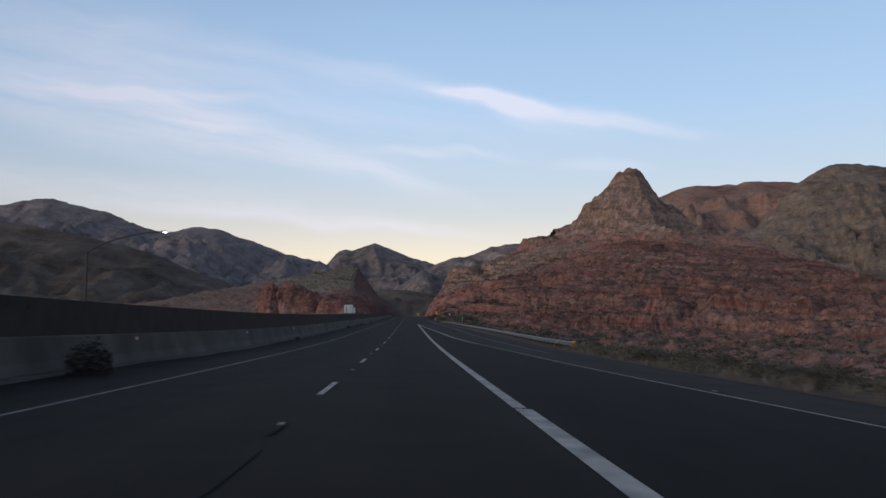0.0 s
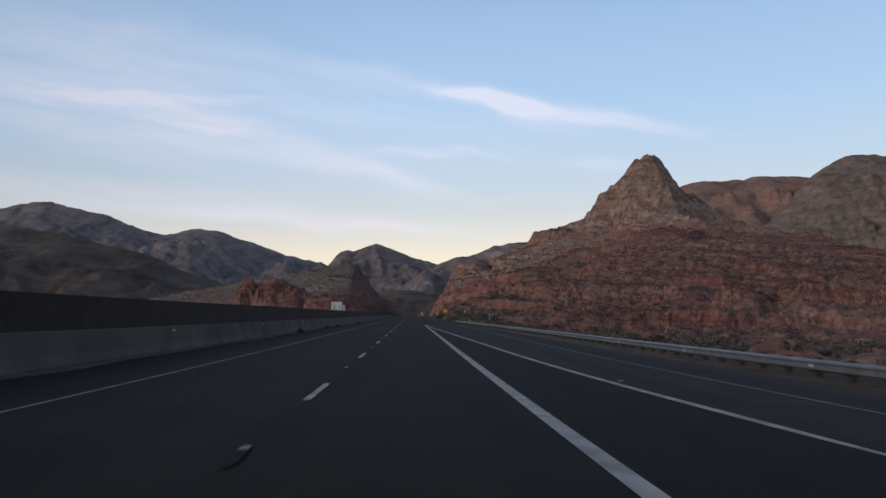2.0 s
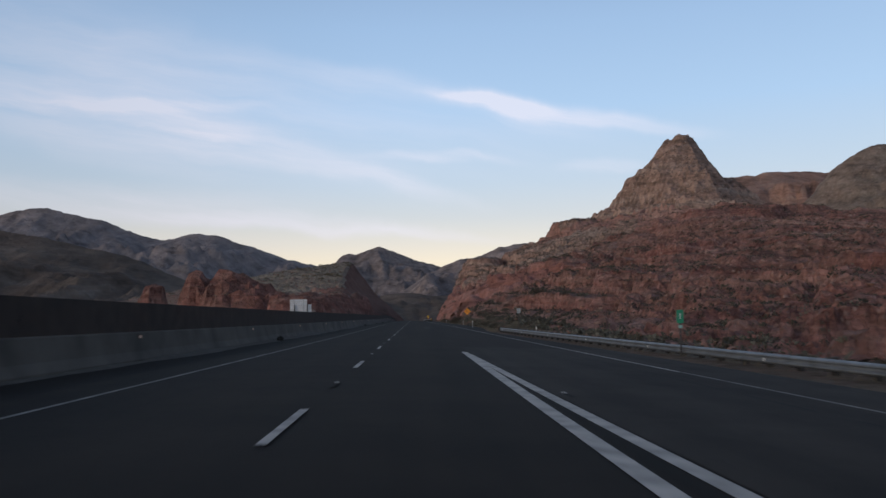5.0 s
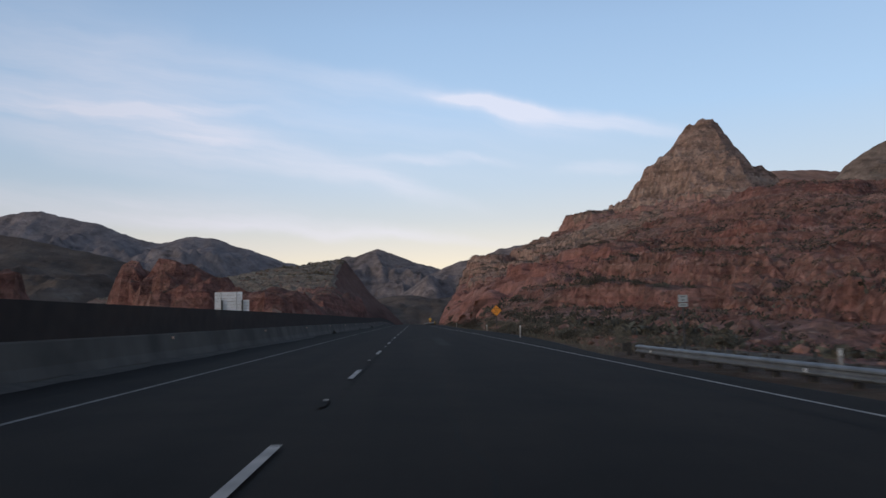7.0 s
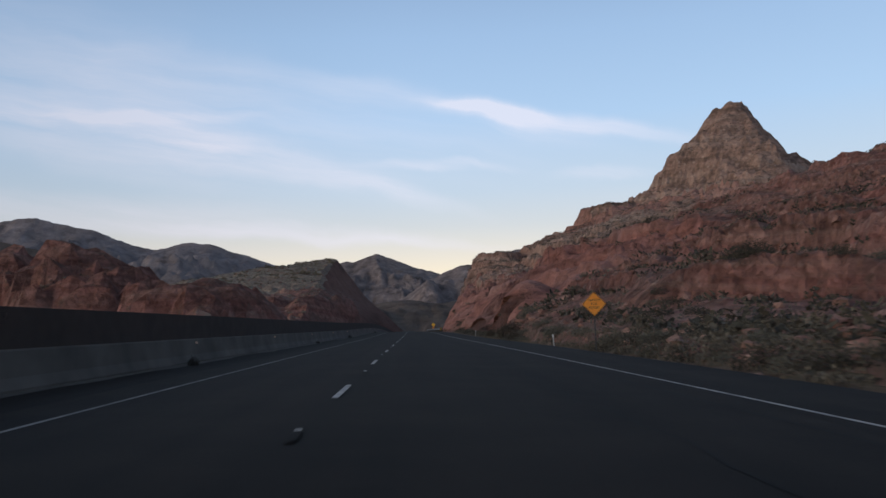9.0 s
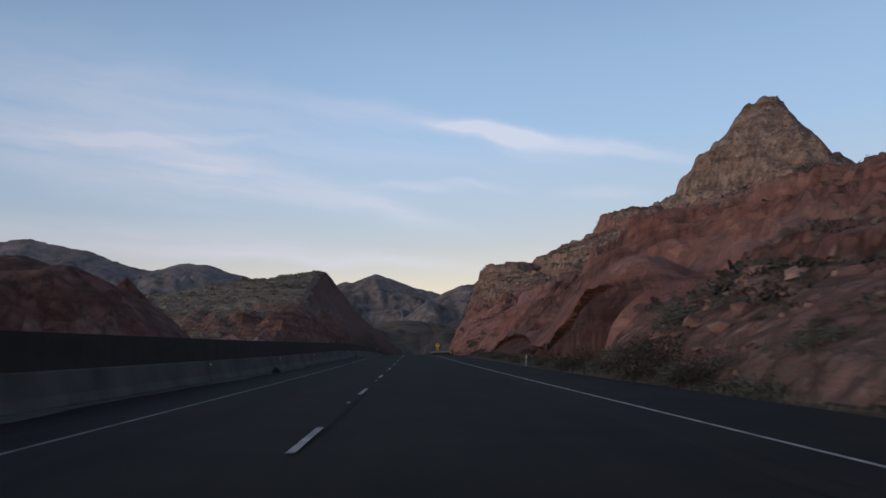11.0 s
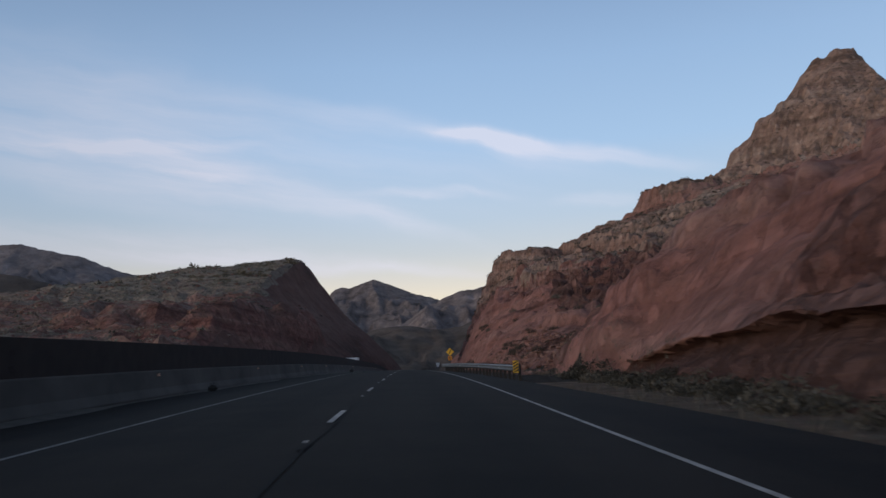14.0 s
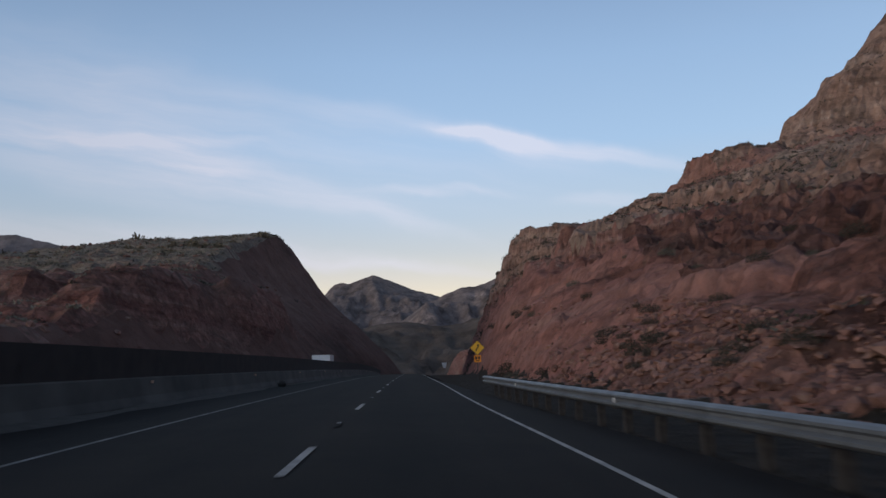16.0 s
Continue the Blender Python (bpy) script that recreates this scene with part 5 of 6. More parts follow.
def build_delineators():
    bm = bmesh.new()
    pts = [(-0.05, 0.0), (-0.03, -0.012), (0.03, -0.012), (0.05, 0.0), (0.03, 0.004), (-0.03, 0.004)]
    a = [bm.verts.new((x, y, -0.4)) for x, y in pts]
    b = [bm.verts.new((x, y, 0.95)) for x, y in pts]
    bm.faces.new(b)
    for i in range(6):
        bm.faces.new((a[i], a[(i + 1) % 6], b[(i + 1) % 6], b[i]))
    first = part("delineator_post", bm, M_DUSTY)
    bm = bmesh.new()
    box(bm, -0.04, 0.04, -0.018, -0.0125, 0.76, 0.9)
    part("reflector", bm, M_LENSW, first, "pale reflector")
    tagged(first, "slim white plastic delineator post at the road edge", "delineator", "delineator posts")
    spots = ((12.6, 75.0, -2), (12.2, 118.0, 1), (10.3, 201.0, -1), (7.75, 244.2, 1), (9.0, 288.0, -2), (7.9, 345.4, 3))
    for k, (x, y, tilt) in enumerate(spots):
        z = float(height_at(RIGHT, np.array([x]), np.array([y]))[0][0]) if x > pave_x(y) + 0.1 else float(paved_z(x, y))
        m = pose(x, y, z - (0.3 if y < 213 else 0.02), tilt, 1.5 * tilt, 0)
        if k == 0:
            first.matrix_world = m
        else:
            copy_thing(first, m)


def tube(path, radii, sides=10):
    bm = bmesh.new()
    rings = []
    for i, p in enumerate(path):
        a, c = Vector(path[max(0, i - 1)]), Vector(path[min(len(path) - 1, i + 1)])
        d = (c - a).normalized()
        u = d.cross(Vector((0, 1, 0))).normalized()
        w = d.cross(u)
        rings.append([bm.verts.new(Vector(p) + float(radii[i]) * (u * math.cos(k * 2 * math.pi / sides) + w * math.sin(k * 2 * math.pi / sides))) for k in range(sides)])
    for r, q in zip(rings, rings[1:]):
        for k in range(sides):
            bm.faces.new((r[k], r[(k + 1) % sides], q[(k + 1) % sides], q[k]))
    bm.faces.new(rings[0][::-1])
    bm.faces.new(rings[-1])
    bmesh.ops.recalc_face_normals(bm, faces=bm.faces[:])
    return bm


def build_street_lamp():
    ground = float(valley_z(np.array([-26.2]), np.array([70.3]))[0])
    root = empty("street_lamp", pose(-26.2, 70.3, ground))
    top = 8.62 - ground
    zs = np.linspace(-0.3, top - 1.5, 8)
    part("pole", tube([(0, 0, z) for z in zs], [0.13 - 0.006 * i for i in range(8)], 12), M_DULL, root)
    bm = bmesh.new()
    box(bm, -0.2, 0.2, -0.2, 0.2, -0.05, 0.05)
    bmesh.ops.bevel(bm, geom=bm.edges[:], offset=0.01, segments=1)
    part("base_plate", bm, M_STEEL, root)
    u = np.linspace(0, 1, 14)
    part("arm", tube([(5.75 * k, 0, top - 1.6 + 1.62 * math.sin(k * math.pi / 2) ** 0.9) for k in u], [0.075 - 0.025 * k for k in u]), M_POST, root, "curved grey steel arm")
    bm = bmesh.new()
    bmesh.ops.create_uvsphere(bm, u_segments=14, v_segments=8, radius=1.0)
    for v in bm.verts:
        v.co = Vector((6.1 + 0.34 * v.co.x, 0.14 * v.co.y, top + 0.06 + (0.11 if v.co.z > 0 else 0.04) * v.co.z))
    head = part("lamp_head", bm, M_ALU, root)
    bm = bmesh.new()
    bmesh.ops.create_uvsphere(bm, u_segments=14, v_segments=8, radius=1.0)
    for v in bm.verts:
        v.co = Vector((6.22 + 0.16 * v.co.x, 0.09 * v.co.y, top + 0.02 + 0.045 * v.co.z))
    part("lens", bm, M_GLOW, head, "lit white lens")
    tagged(root, "tall steel street lamp with a curved arm, lit, beyond the median", "street lamp")


def build_big_sign():
    """The bare back of a large guide sign for the other carriageway."""
    g = float(road_z(266)) - 1.0
    root = empty("guide_sign", pose(0, 266, g))
    for x0, x1, z0, z1 in ((-20.0, -17.27, 4.72, 7.29), (-17.21, -16.58, 4.72, 6.46)):
        n = max(3, int((z1 - z0) / 0.29))
        for k in range(n):
            bm = bmesh.new()
            a, b = z0 + (z1 - z0) * k / n, z0 + (z1 - z0) * (k + 1) / n
            box(bm, x0, x1, 0.0, 0.02, a - g + 0.008, b - g - 0.008)
            box(bm, x0, x1, -0.045, 0.0, a - g + 0.008, a - g + 0.024)
            part("board", bm, M_ALU, root)
    for x, top in ((-19.25, 6.46), (-17.24, 6.46)):
        bm = bmesh.new()
        for q in ((-0.07, 0.07, -0.24, -0.225), (-0.07, 0.07, -0.06, -0.046), (-0.008, 0.008, -0.226, -0.059)):
            box(bm, x + q[0], x + q[1], q[2], q[3], -1.0, top - g)
        part("post", bm, M_POST, root, "dark steel post")
    for x in (-19.35, -17.82):
        bm = bmesh.new()
        box(bm, x - 0.02, x + 0.02, -0.07, -0.046, 4.75 - g, 7.27 - g)
        part("stiffener", bm, M_STEEL, root)
    tagged(root, "bare aluminium back of a large ribbed guide sign", "road sign")


def build_truck(name, label, m, w, length, h, cab, front):
    """A box lorry: cargo box, cab, windscreen, wheels, lamps. It points along +y before m is applied."""
    root = empty(name, m)
    bm = bmesh.new()
    box(bm, -w / 2, w / 2, -length / 2, length / 2 - cab, 1.05, h)
    bmesh.ops.bevel(bm, geom=bm.edges[:], offset=0.05, segments=2)
    body = part("cargo_box", bm, M_WHITE, root)
    bm = bmesh.new()
    box(bm, -w / 2 + 0.05, w / 2 - 0.05, -length / 2 - 0.02, -length / 2 - 0.004, 1.2, h - 0.12)
    part("rear_door", bm, M_ALU, body)
    bm = bmesh.new()
    c0 = length / 2 - cab + 0.12
    box(bm, -w / 2 + 0.1, w / 2 - 0.1, c0, length / 2, 0.6, h - 0.75)
    for v in bm.verts:
        if v.co.z > 1.5 and v.co.y > c0 + 0.1:
            v.co.y -= 0.55
    bmesh.ops.bevel(bm, geom=bm.edges[:], offset=0.08, segments=2)
    cabin = part("cab", bm, front, root)
    bm = bmesh.new()
    q = [(-w / 2 + 0.25, length / 2 - 0.235, 1.55), (w / 2 - 0.25, length / 2 - 0.235, 1.55), (w / 2 - 0.32, length / 2 - 0.48, h - 0.95), (-w / 2 + 0.32, length / 2 - 0.48, h - 0.95)]
    bm.faces.new([bm.verts.new(p) for p in q])
    bmesh.ops.solidify(bm, geom=bm.faces[:], thickness=0.02)
    part("windscreen", bm, M_BLACK, cabin)
    bm = bmesh.new()
    box(bm, -0.45, 0.45, -length / 2 + 0.1, length / 2 - 0.3, 0.55, 0.85)
    part("chassis", bm, M_BLACK, root)
    for sx in (-1, 1):
        for yy in (-length / 2 + 1.0, -length / 2 + 2.2, length / 2 - 1.0):
            bm = bmesh.new()
            bmesh.ops.create_cone(bm, cap_ends=True, segments=20, radius1=0.5, radius2=0.5, depth=0.28, matrix=Matrix.Translation((sx * (w / 2 - 0.2), yy, 0.5)) @ Matrix.Rotation(math.pi / 2, 4, "Y"))
            part("wheel", bm, M_BLACK, root)
        bm = bmesh.new()
        box(bm, sx * (w / 2 - 0.35) - 0.14, sx * (w / 2 - 0.35) + 0.14, length / 2 - 0.01, length / 2 + 0.02, 0.8, 0.98)
        part("headlight", bm, M_LENSW, root)
        bm = bmesh.new()
        box(bm, sx * (w / 2 - 0.3) - 0.1, sx * (w / 2 - 0.3) + 0.1, -length / 2 - 0.03, -length / 2, 0.85, 1.0)
        part("tail_light", bm, M_RED_LENS, root)
    tagged(root, label, "truck")


# ---- plants and stones ----
def clump(rng, blades, radius, height, width, spread=1.0):
    """Loose leafy quads that rise from the foot of a bush and thin out towards its edge."""
    a = rng.uniform(0, 2 * np.pi, blades)
    r = radius * np.sqrt(rng.uniform(0, 1, blades)) * spread
    t = rng.uniform(0.05, 1.0, blades)
    top = height * (1 - 0.55 * (r / radius) ** 2) * (0.75 + 0.4 * rng.uniform(0, 1, blades))
    c = np.stack([r * np.cos(a), r * np.sin(a), top * t], 1)
    d = np.stack([np.cos(a) * 0.6, np.sin(a) * 0.6, np.ones(blades)], 1) + rng.normal(0, 0.6, (blades, 3))
    d /= np.linalg.norm(d, axis=1)[:, None]
    s = np.cross(d, rng.normal(0, 1, (blades, 3)))
    s /= np.linalg.norm(s, axis=1)[:, None] + 1e-9
    ln = (width * rng.uniform(1.0, 2.4, blades))[:, None]
    wd = (width * rng.uniform(0.35, 0.8, blades))[:, None]
    return np.stack([c - s * wd - d * ln * 0.5, c + s * wd - d * ln * 0.5, c + s * wd * 0.5 + d * ln * 0.5, c - s * wd * 0.4 + d * ln * 0.5], 1)


def scatter(rng, land, n, x0, x1, y0, y1, steep, mask=None):
    x = x0 + (x1 - x0) * rng.uniform(0, 1, n) ** 1.4 if abs(x0) < abs(x1) else rng.uniform(x0, x1, n)
    y = rng.uniform(y0, y1, n)
    z, s = height_at(land, x, y)
    keep = (s < steep) & (fbm(x, y, 18, 2, 83) + 0.5 * rng.uniform(-1, 1, n) > -0.35)
    if mask is not None:
        keep &= mask(x, y)
    return x[keep], y[keep], z[keep]


def bush_field(name, label, land, n, area, mat, seed, size=(0.35, 0.9), blades=22, steep=1.1, mask=None):
    rng = np.random.default_rng(seed)
    x, y, z = scatter(rng, land, n, *area, steep, mask)
    kinds = [clump(rng, blades, 1.0, 1.0, 0.26) for _ in range(8)]
    out = []
    for i in range(len(x)):
        s = rng.uniform(*size) * (1.5 if rng.uniform() > 0.93 else 1.0)
        k = kinds[i % 8]
        c, sn = math.cos(i * 2.4), math.sin(i * 2.4)
        q = k @ np.array([[c, sn, 0], [-sn, c, 0], [0, 0, 1]]) * (s, s, s * 0.85)
        out.append(q + (x[i], y[i], z[i] - 0.08))
    ob = faces_object(name, np.concatenate(out), 4, mat)
    return tagged(ob, label, "shrubs", kind="stuff")




def stones(name, label, land, n, area, mat, seed, size=(0.15, 0.7), steep=2.0, mask=None):
    rng = np.random.default_rng(seed)
    x, y, z = scatter(rng, land, n, *area, steep, mask)
    bm = bmesh.new()
    bmesh.ops.create_icosphere(bm, subdivisions=1, radius=1)
    bm.verts.ensure_lookup_table()
    v = np.array([p.co[:] for p in bm.verts])
    f = np.array([[p.index for p in q.verts] for q in bm.faces])
    bm.free()
    shapes = []
    for _ in range(10):
        d = rng.normal(0, 1, (5, 3))
        d /= np.linalg.norm(d, axis=1)[:, None]
        p = v.copy()
        for k in d:
            over = np.maximum(0, p @ k - rng.uniform(0.35, 0.7))
            p -= over[:, None] * k
        shapes.append((p * rng.uniform(0.7, 1.3, 3) * (1, 1, 0.7))[f])
    out = []
    for i in range(len(x)):
        s = size[0] + (size[1] - size[0]) * rng.uniform() ** 3
        c, sn = math.cos(i * 1.7), math.sin(i * 1.7)
        out.append(shapes[i % 10] @ np.array([[c, sn, 0], [-sn, c, 0], [0, 0, 1]]) * s + (x[i], y[i], z[i] + 0.15 * s))
    ob = faces_object(name, np.concatenate(out), 3, mat)
    return tagged(ob, label, "stones", kind="stuff")


def off_cut(x, y):
    """Keeps loose things off the clean slabs of the cut."""
    slab = (y > 328) & (y < 426) & (x < 31 + 4 * fbm(x, y, 9, 2, 88))
    face = (y > 458) & (y < 640) & (x < 27 + 5 * fbm(x, y, 9, 2, 89))
    talus = (y > 422) & (y < 530) & (x < 62) & (hash2(np.floor(x * 7), np.floor(y * 7), 90) < 0.78)
    return ~(slab | face | talus)


def build_bushes():
    """Single bushes close to the road."""
    rng = np.random.default_rng(5)
    kinds = []
    for k in range(5):
        co = clump(rng, 900, 1.0, 1.0, 0.05)
        ob = faces_object("desert_bush", co, 4, M_BUSH if k % 2 else M_SAGE)
        tagged(ob, "rounded grey-green desert bush on stony ground" if k % 2 else "pale dry sage bush on the road verge", "bush", "roadside bushes")
        kinds.append(ob)
    spots = []
    for i in range(46):
        y = rng.uniform(8, 62)
        spots.append((11.2 + 7 * rng.uniform() ** 1.5, y, rng.uniform(0.45, 1.0)))
    for i in range(70):
        spots.append((10.2 + 9 * rng.uniform() ** 1.6, rng.uniform(215, 330), rng.uniform(0.4, 1.05)))
    for i in range(26):
        y = rng.uniform(330, 410)
        spots.append((rng.uniform(8.6, 10.6), y, rng.uniform(0.3, 0.7)))
    for i in range(44):
        spots.append((rng.uniform(8.9, 10.1), rng.uniform(306, 350), rng.uniform(0.5, 0.95)))
    for i in range(30):
        spots.append((rng.uniform(43, 64), rng.uniform(352, 398), rng.uniform(0.7, 1.5)))
    spots += [(36.0, 358.0, 1.4), (44.0, 371.0, 1.3), (47.0, 388.0, 1.6)]
    for i in range(22):
        spots.append((rng.uniform(9.5, 24), rng.uniform(425, 520), rng.uniform(0.4, 0.9)))
    spots += [(23.4, 292.0, 1.5), (31.0, 287.0, 1.2), (8.8, 505.0, 1.2), (9.2, 498.0, 1.0), (27.0, 264.0, 1.1)]
    # dark round bushes dotted over the slope
    dark = [(11.9, 472.8, 0.6), (11.8, 461.8, 0.5), (10.7, 460.8, 0.5), (11.6, 450.8, 0.75), (14.1, 469.8, 0.6), (33.9, 492.8, 1.1), (13.2, 451.8, 0.6), (12.0, 445.8, 0.7), (13.7, 519.8, 0.8), (12.6, 551.8, 1.0), (9.6, 504.8, 0.8), (14.0, 532.8, 0.9)]
    dark += [(12.3, 473.4, 0.85), (12.8, 465.0, 0.75), (11.7, 463.8, 0.75), (15.8, 475.6, 0.9), (13.0, 454.0, 0.65), (15.2, 456.3, 0.8), (13.6, 448.3, 0.55), (34.5, 494.4, 1.0), (28.8, 473.1, 1.1), (18.9, 456.3, 0.8), (9.9, 507.8, 1.2), (9.9, 484.6, 0.7), (17.4, 502.0, 0.9), (15.8, 518.0, 1.3), (15.9, 524.5, 1.3), (14.8, 531.0, 1.4), (13.3, 531.4, 1.1), (26.0, 486.0, 0.9), (21.0, 470.0, 0.8), (24.0, 462.0, 0.8), (17.0, 466.0, 0.7)]
    dark += [(21.2, 312.2, 1.0), (24.1, 291.2, 1.3), (34.2, 306.2, 1.2), (42.1, 293.2, 1.2), (15.8, 258.2, 1.0), (29.0, 282.2, 0.9), (17.1, 288.2, 0.9), (27.8, 286.2, 0.9), (23.9, 263.2, 0.9), (34.1, 274.2, 0.8), (45.5, 291.2, 1.0)]
    plain = len(spots)
    spots += dark
    used = set()
    for i, (x, y, s) in enumerate(spots):
        land = RIGHT
        z = float(height_at(land, np.array([x]), np.array([y]))[0][0]) if y > 62 else float(np.maximum(height_at(land, np.array([x]), np.array([max(y, 61.0)]))[0][0], valley_z(np.array([x]), np.array([y]))[0]))
        if y <= 62:
            z = float(valley_z(np.array([x]), np.array([y]))[0])
        m = pose(x, y, z - 0.06 * s, 0, 0, 137 * i) @ Matrix.Diagonal((s, s, s * rng.uniform(0.7, 1.0), 1))
        k = i % 5 if i < plain else 1 + 2 * (i % 2)
        if k not in used:
            used.add(k)
            kinds[k].matrix_world = m
        else:
            o = copy_thing(kinds[k], pose(0, 0, 0))
            o.matrix_basis = m
    # two big brittle bushes at the foot of the cut
    big = faces_object("large_bush", clump(rng, 2600, 1.0, 1.0, 0.032), 4, M_TWIG)
    tagged(big, "large dark brittle bush at the foot of the cut", "bush", "large bushes")
    for i, (x, y, s) in enumerate(((9.9, 318.5, 1.75), (9.6, 333.5, 1.35), (10.2, 322.5, 1.1), (9.7, 338.0, 0.95), (9.8, 313.0, 1.1))):
        z = float(height_at(RIGHT, np.array([x]), np.array([y]))[0][0])
        o = big if i == 0 else copy_thing(big, pose(0, 0, 0))
        o.matrix_basis = pose(x, y, z - 0.1, 0, 0, 70 * i) @ Matrix.Diagonal((s, s, s, 1))
    # one dry bush blown against the barrier, and smaller ones along it
    co = clump(rng, 900, 1.0, 1.7, 0.085)
    weed = faces_object("tumbleweed", co, 4, M_WEED)
    weed.matrix_basis = pose(-7.8, 300, float(road_z(300)) - 0.03) @ Matrix.Diagonal((0.15, 0.15, 0.15, 1))
    tagged(weed, "dark dry tumbleweed resting against the concrete barrier", "bush", "tumbleweeds")
    for x, y, s in ((-7.45, 20.5, 0.52), (-7.8, 112, 0.22), (-7.7, 130, 0.2), (-7.8, 143, 0.18), (-7.75, 178, 0.2), (-7.8, 262, 0.2), (-7.7, 332, 0.22), (-7.6, 470, 0.24), (-7.8, 61, 0.16), (-7.8, 398, 0.18)):
        o = copy_thing(weed, pose(0, 0, 0))
        o.matrix_basis = pose(x, y, float(road_z(y)) - 0.03, 0, 0, 50 * y) @ Matrix.Diagonal((s, s, s, 1))
        tagged(o, "dark dry tumbleweed resting against the concrete barrier", "bush", "tumbleweeds")


def verge_brush():
    """Low brush that grows together along the verge."""
    rng = np.random.default_rng(41)
    kinds = [clump(rng, 240, 1.0, 0.9, 0.085) for _ in range(6)]
    for name, label, mat, areas in (
        ("dark_brush", "dark olive brush growing together along the verge", M_BUSH, ((45, 8.7, 1.8, 346, 388), (34, 9.0, 1.3, 388, 414), (45, 9.6, 6.0, 220, 278), (30, 11.5, 9.0, 8, 60))),
        ("pale_brush", "dry grey-tan brush growing together along the verge", M_DRYSAGE, ((45, 8.6, 1.8, 340, 392), (26, 8.8, 1.5, 390, 416), (100, 9.4, 6.5, 216, 290), (55, 11.0, 10.0, 6, 62))),
    ):
        out = []
        for n, x0, wide, y0, y1 in areas:
            for i in range(n):
                x, y, k = x0 + wide * rng.uniform() ** 1.3, rng.uniform(y0, y1), rng.uniform(0.4, 0.95)
                z = float(valley_z(np.array([x]), np.array([y]))[0]) if y < 62 else float(height_at(RIGHT, np.array([x]), np.array([y]))[0][0])
                c, sn = math.cos(i * 2.4), math.sin(i * 2.4)
                out.append(kinds[i % 6] @ np.array([[c, sn, 0], [-sn, c, 0], [0, 0, 1]]) * (k, k, 0.85 * k) + (x, y, z - 0.05))
        tagged(faces_object(name, np.concatenate(out), 4, mat), label, "shrubs", kind="stuff")


def grass_verge():
    rng = np.random.default_rng(9)
    out = []
    for i in range(5200):
        y = rng.uniform(5, 430) if i % 3 else rng.uniform(215, 330)
        x = pave_x(y) + 0.4 + (0.9 if 57 < y < 213 else 0) + (3.5 if y > 400 else 0) + 2.6 * rng.uniform() ** 1.4
        z = float(valley_z(np.array([x]), np.array([y]))[0]) if y < 62 else float(height_at(RIGHT, np.array([x]), np.array([y]))[0][0])
        n = 5
        a = rng.uniform(0, 2 * np.pi, n)
        h = rng.uniform(0.15, 0.5, n)
        b = np.stack([0.06 * rng.normal(size=n), 0.06 * rng.normal(size=n), np.zeros(n)], 1)
        tip = b + np.stack([0.4 * h * np.cos(a), 0.4 * h * np.sin(a), h], 1)
        side = np.stack([-np.sin(a), np.cos(a), 0 * a], 1) * 0.012
        out.append(np.stack([b - side, b + side, tip], 1) + (x, y, z - 0.02))
    ob = faces_object("dry_grass", np.concatenate(out), 3, M_GRASS)
    tagged(ob, "thin tan dry grass along the road verge", "grass", kind="stuff")


def build_road_cracks():
    rng = random.Random(12)
    for k, (x, a, e) in enumerate(((0.35, 176, 214), (2.6, 232, 262), (5.3, 214, 251), (3.3, 286, 330), (-3.1, 300, 322), (0.9, 330, 362), (-0.2, 388, 420), (2.9, 60, 92), (4.6, 84, 128), (-3.4, 36, 60), (6.6, 96, 140))):
        p = [rng.uniform(0, 6) for _ in range(3)]
        off = lambda y: 0.09 * math.sin(0.5 * y + p[0]) + 0.05 * math.sin(1.9 * y + p[1]) + 0.02 * math.sin(6.1 * y + p[2])
        wide = 0.012 + 0.012 * rng.random()
        ob = strip("road_crack", lambda y: x + off(y) - wide, lambda y: x + off(y) + wide, a, e, 0.0045, M_TAR, 0.5)
        tagged(ob, "thin dark sealed crack along the asphalt", "road crack", "road cracks", "structure")


build_road_cracks()
build_barrier()
build_reflector()
build_road_markers()
RAIL_LINE = lambda y: spline((57, 107, 146, 180, 214), (11.2, 10.0, 9.6, 8.6, 7.5), y)
RAIL_OUT = lambda y: 1.0 + 0.125 * sstep(60, 105, np.asarray(y, float))
RAIL_A = build_guardrail("guardrail", "galvanised steel guardrail on dark timber posts beside the slip lane", lambda y: RAIL_OUT(y) * RAIL_LINE(y), 57.0, 216.5, 0.68, lambda x, y: road_z(y) + 0.445 - RAIL_OUT(y) * (0.625 + 0.045 * (RAIL_LINE(y) + 1.4)))
RAIL_B = build_guardrail("guardrail", "galvanised steel guardrail on dark timber posts below the rock cut", lambda y: float(spline((408, 428, 440, 460), (5.2, 4.6, 3.8, 3.05), y)), 408.0, 457.8, 0.72)
build_signs()
build_delineators()
build_big_sign()
build_street_lamp()
build_truck("oncoming_truck", "white box truck on the oncoming carriageway behind the screen", pose(-12.2, 536, float(road_z(536)) - 0.1, 0, 0, 180), 2.4, 7.5, 3.0, 2.1, M_WHITE)
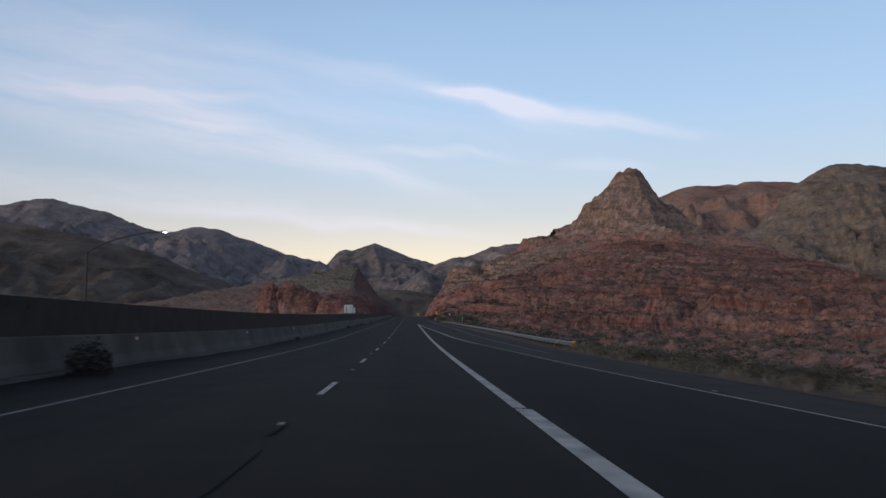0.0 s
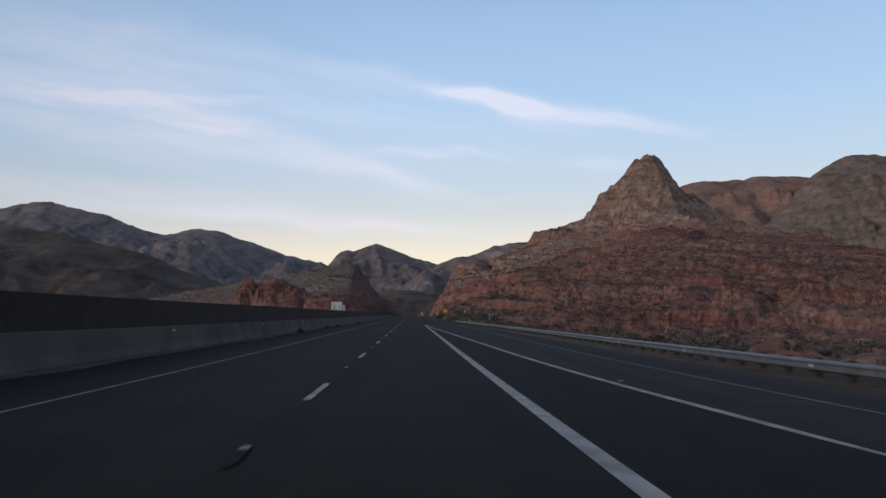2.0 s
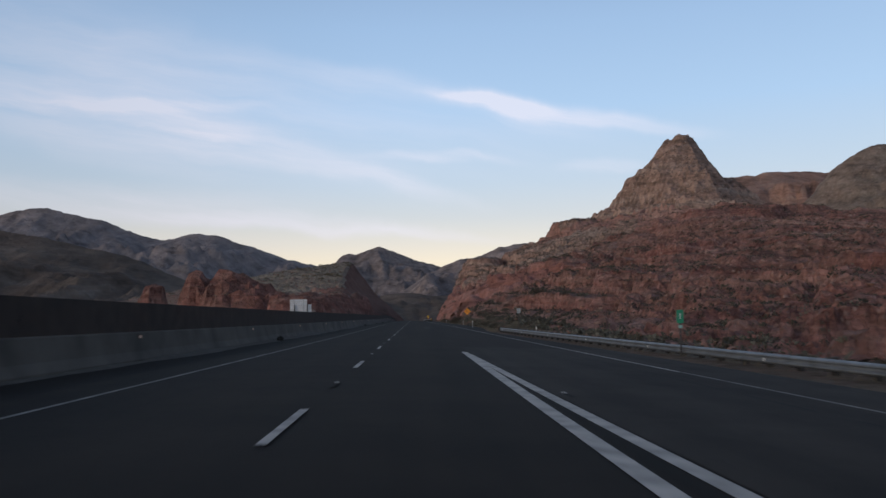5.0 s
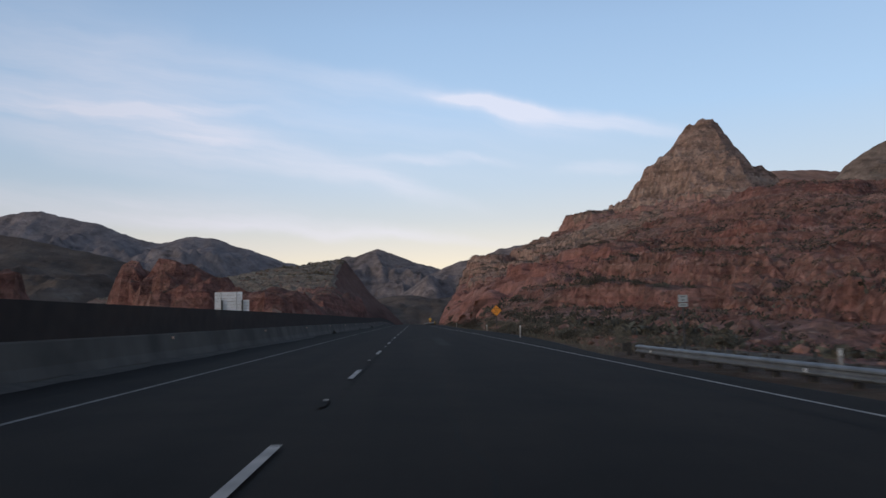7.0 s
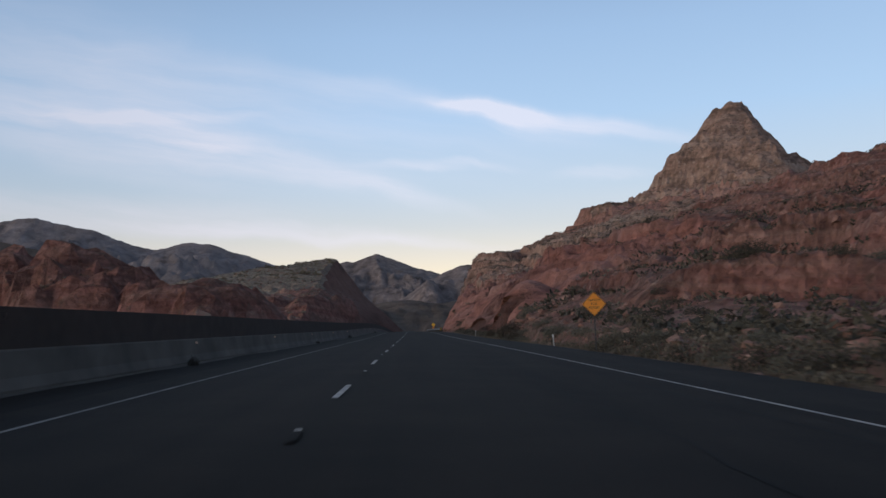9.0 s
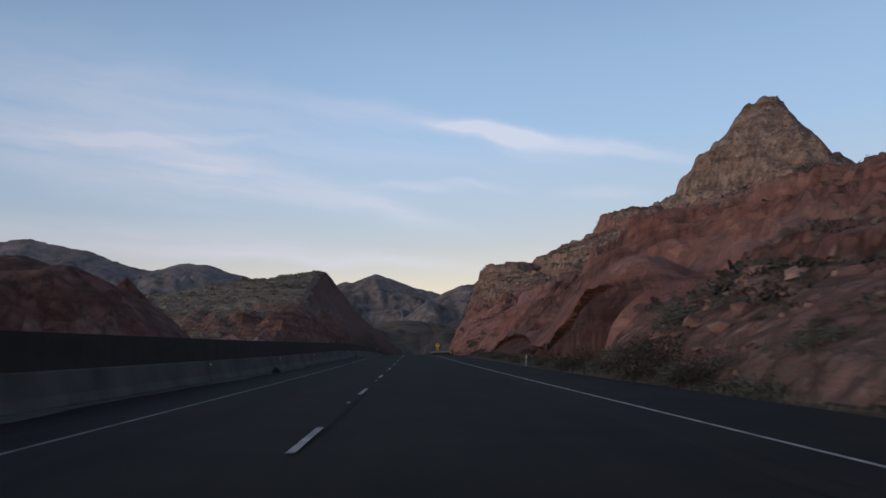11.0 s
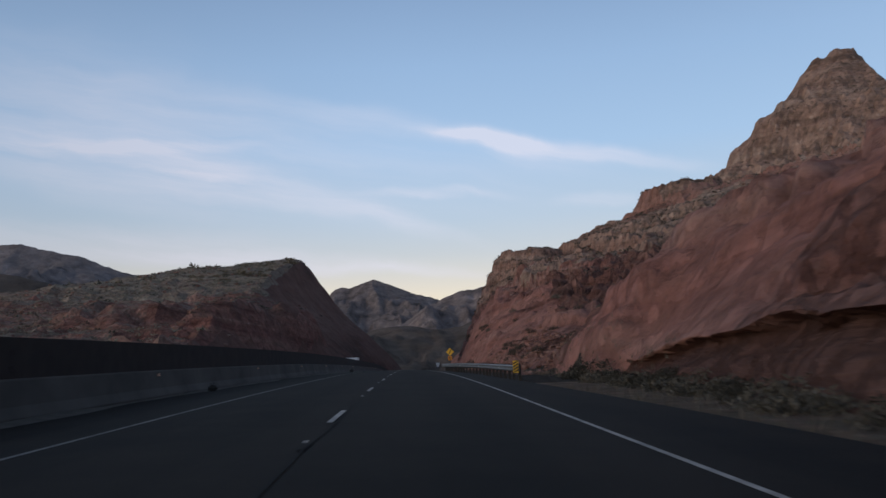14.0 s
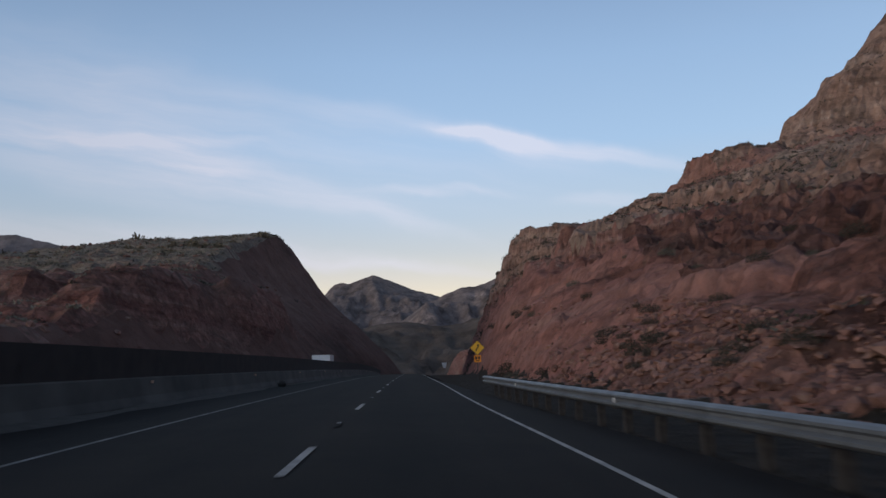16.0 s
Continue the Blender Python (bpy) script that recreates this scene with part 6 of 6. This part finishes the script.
bush_field("hill_scrub", "small dark desert shrubs dotted over the red hillside", RIGHT, 34000, (13, 190, 228, 700), M_BUSH, 21, (0.32, 0.95), 10, 2.6, off_cut)
bush_field("hill_sage", "pale grey sage dotted over the red hillside", RIGHT, 14000, (13, 190, 228, 700), M_SAGE, 22, (0.25, 0.6), 10, 1.6, off_cut)
bush_field("flat_scrub", "low dry scrub on the desert flat", RIGHT, 5200, (12.5, 160, 66, 235), M_SAGE, 23, (0.3, 0.8), 18, 1.5)
bush_field("flat_shrubs", "dark low shrubs on the desert flat", RIGHT, 5200, (12.5, 160, 66, 235), M_BUSH, 26, (0.3, 0.85), 18, 1.5)
stones("flat_stones", "loose red stones on the desert flat", RIGHT, 3000, (12.5, 90, 66, 230), M_STONE, 34, (0.1, 0.55), 3.0)
stones("foot_rubble", "heap of broken rock at the foot of the cut behind the rail", RIGHT, 5200, (7.5, 17, 424, 492), M_STONE, 35, (0.08, 0.42), 3.0)
bush_field("left_hill_scrub", "pale desert scrub over the hill beside the cut", LEFT, 11000, (-150, -30, 320, 720), M_PALESAGE, 24, (0.35, 0.85), 14, 0.8)
bush_field("left_hill_shrubs", "dark shrubs over the hill beside the cut", LEFT, 3500, (-150, -19, 312, 720), M_BUSH, 25, (0.35, 0.9), 14, 0.8)
stones("hill_stones", "loose red and tan stones on the hillside", RIGHT, 9000, (11, 150, 226, 640), M_STONE, 31, (0.15, 0.75), 3.0, off_cut)
stones("left_stones", "loose tan stones on the hill beside the cut", LEFT, 2500, (-120, -30, 320, 640), M_STONE, 32, (0.2, 0.9), 1.2)
stones("verge_stones", "pale gravel and stones along the verge", RIGHT, 2600, (9.4, 16, 215, 520), M_STONE, 33, (0.05, 0.3), 3.0, lambda x, y: ~((y > 326) & (y < 428) & (x > 9.4)))
bush_field("ridge_bushes", "spiky dry bushes standing along the crest of the hill", LEFT, 150, (-90, -36, 600, 690), M_DRY, 27, (0.6, 1.3), 45, 0.6)
build_bushes()
verge_brush()
grass_verge()
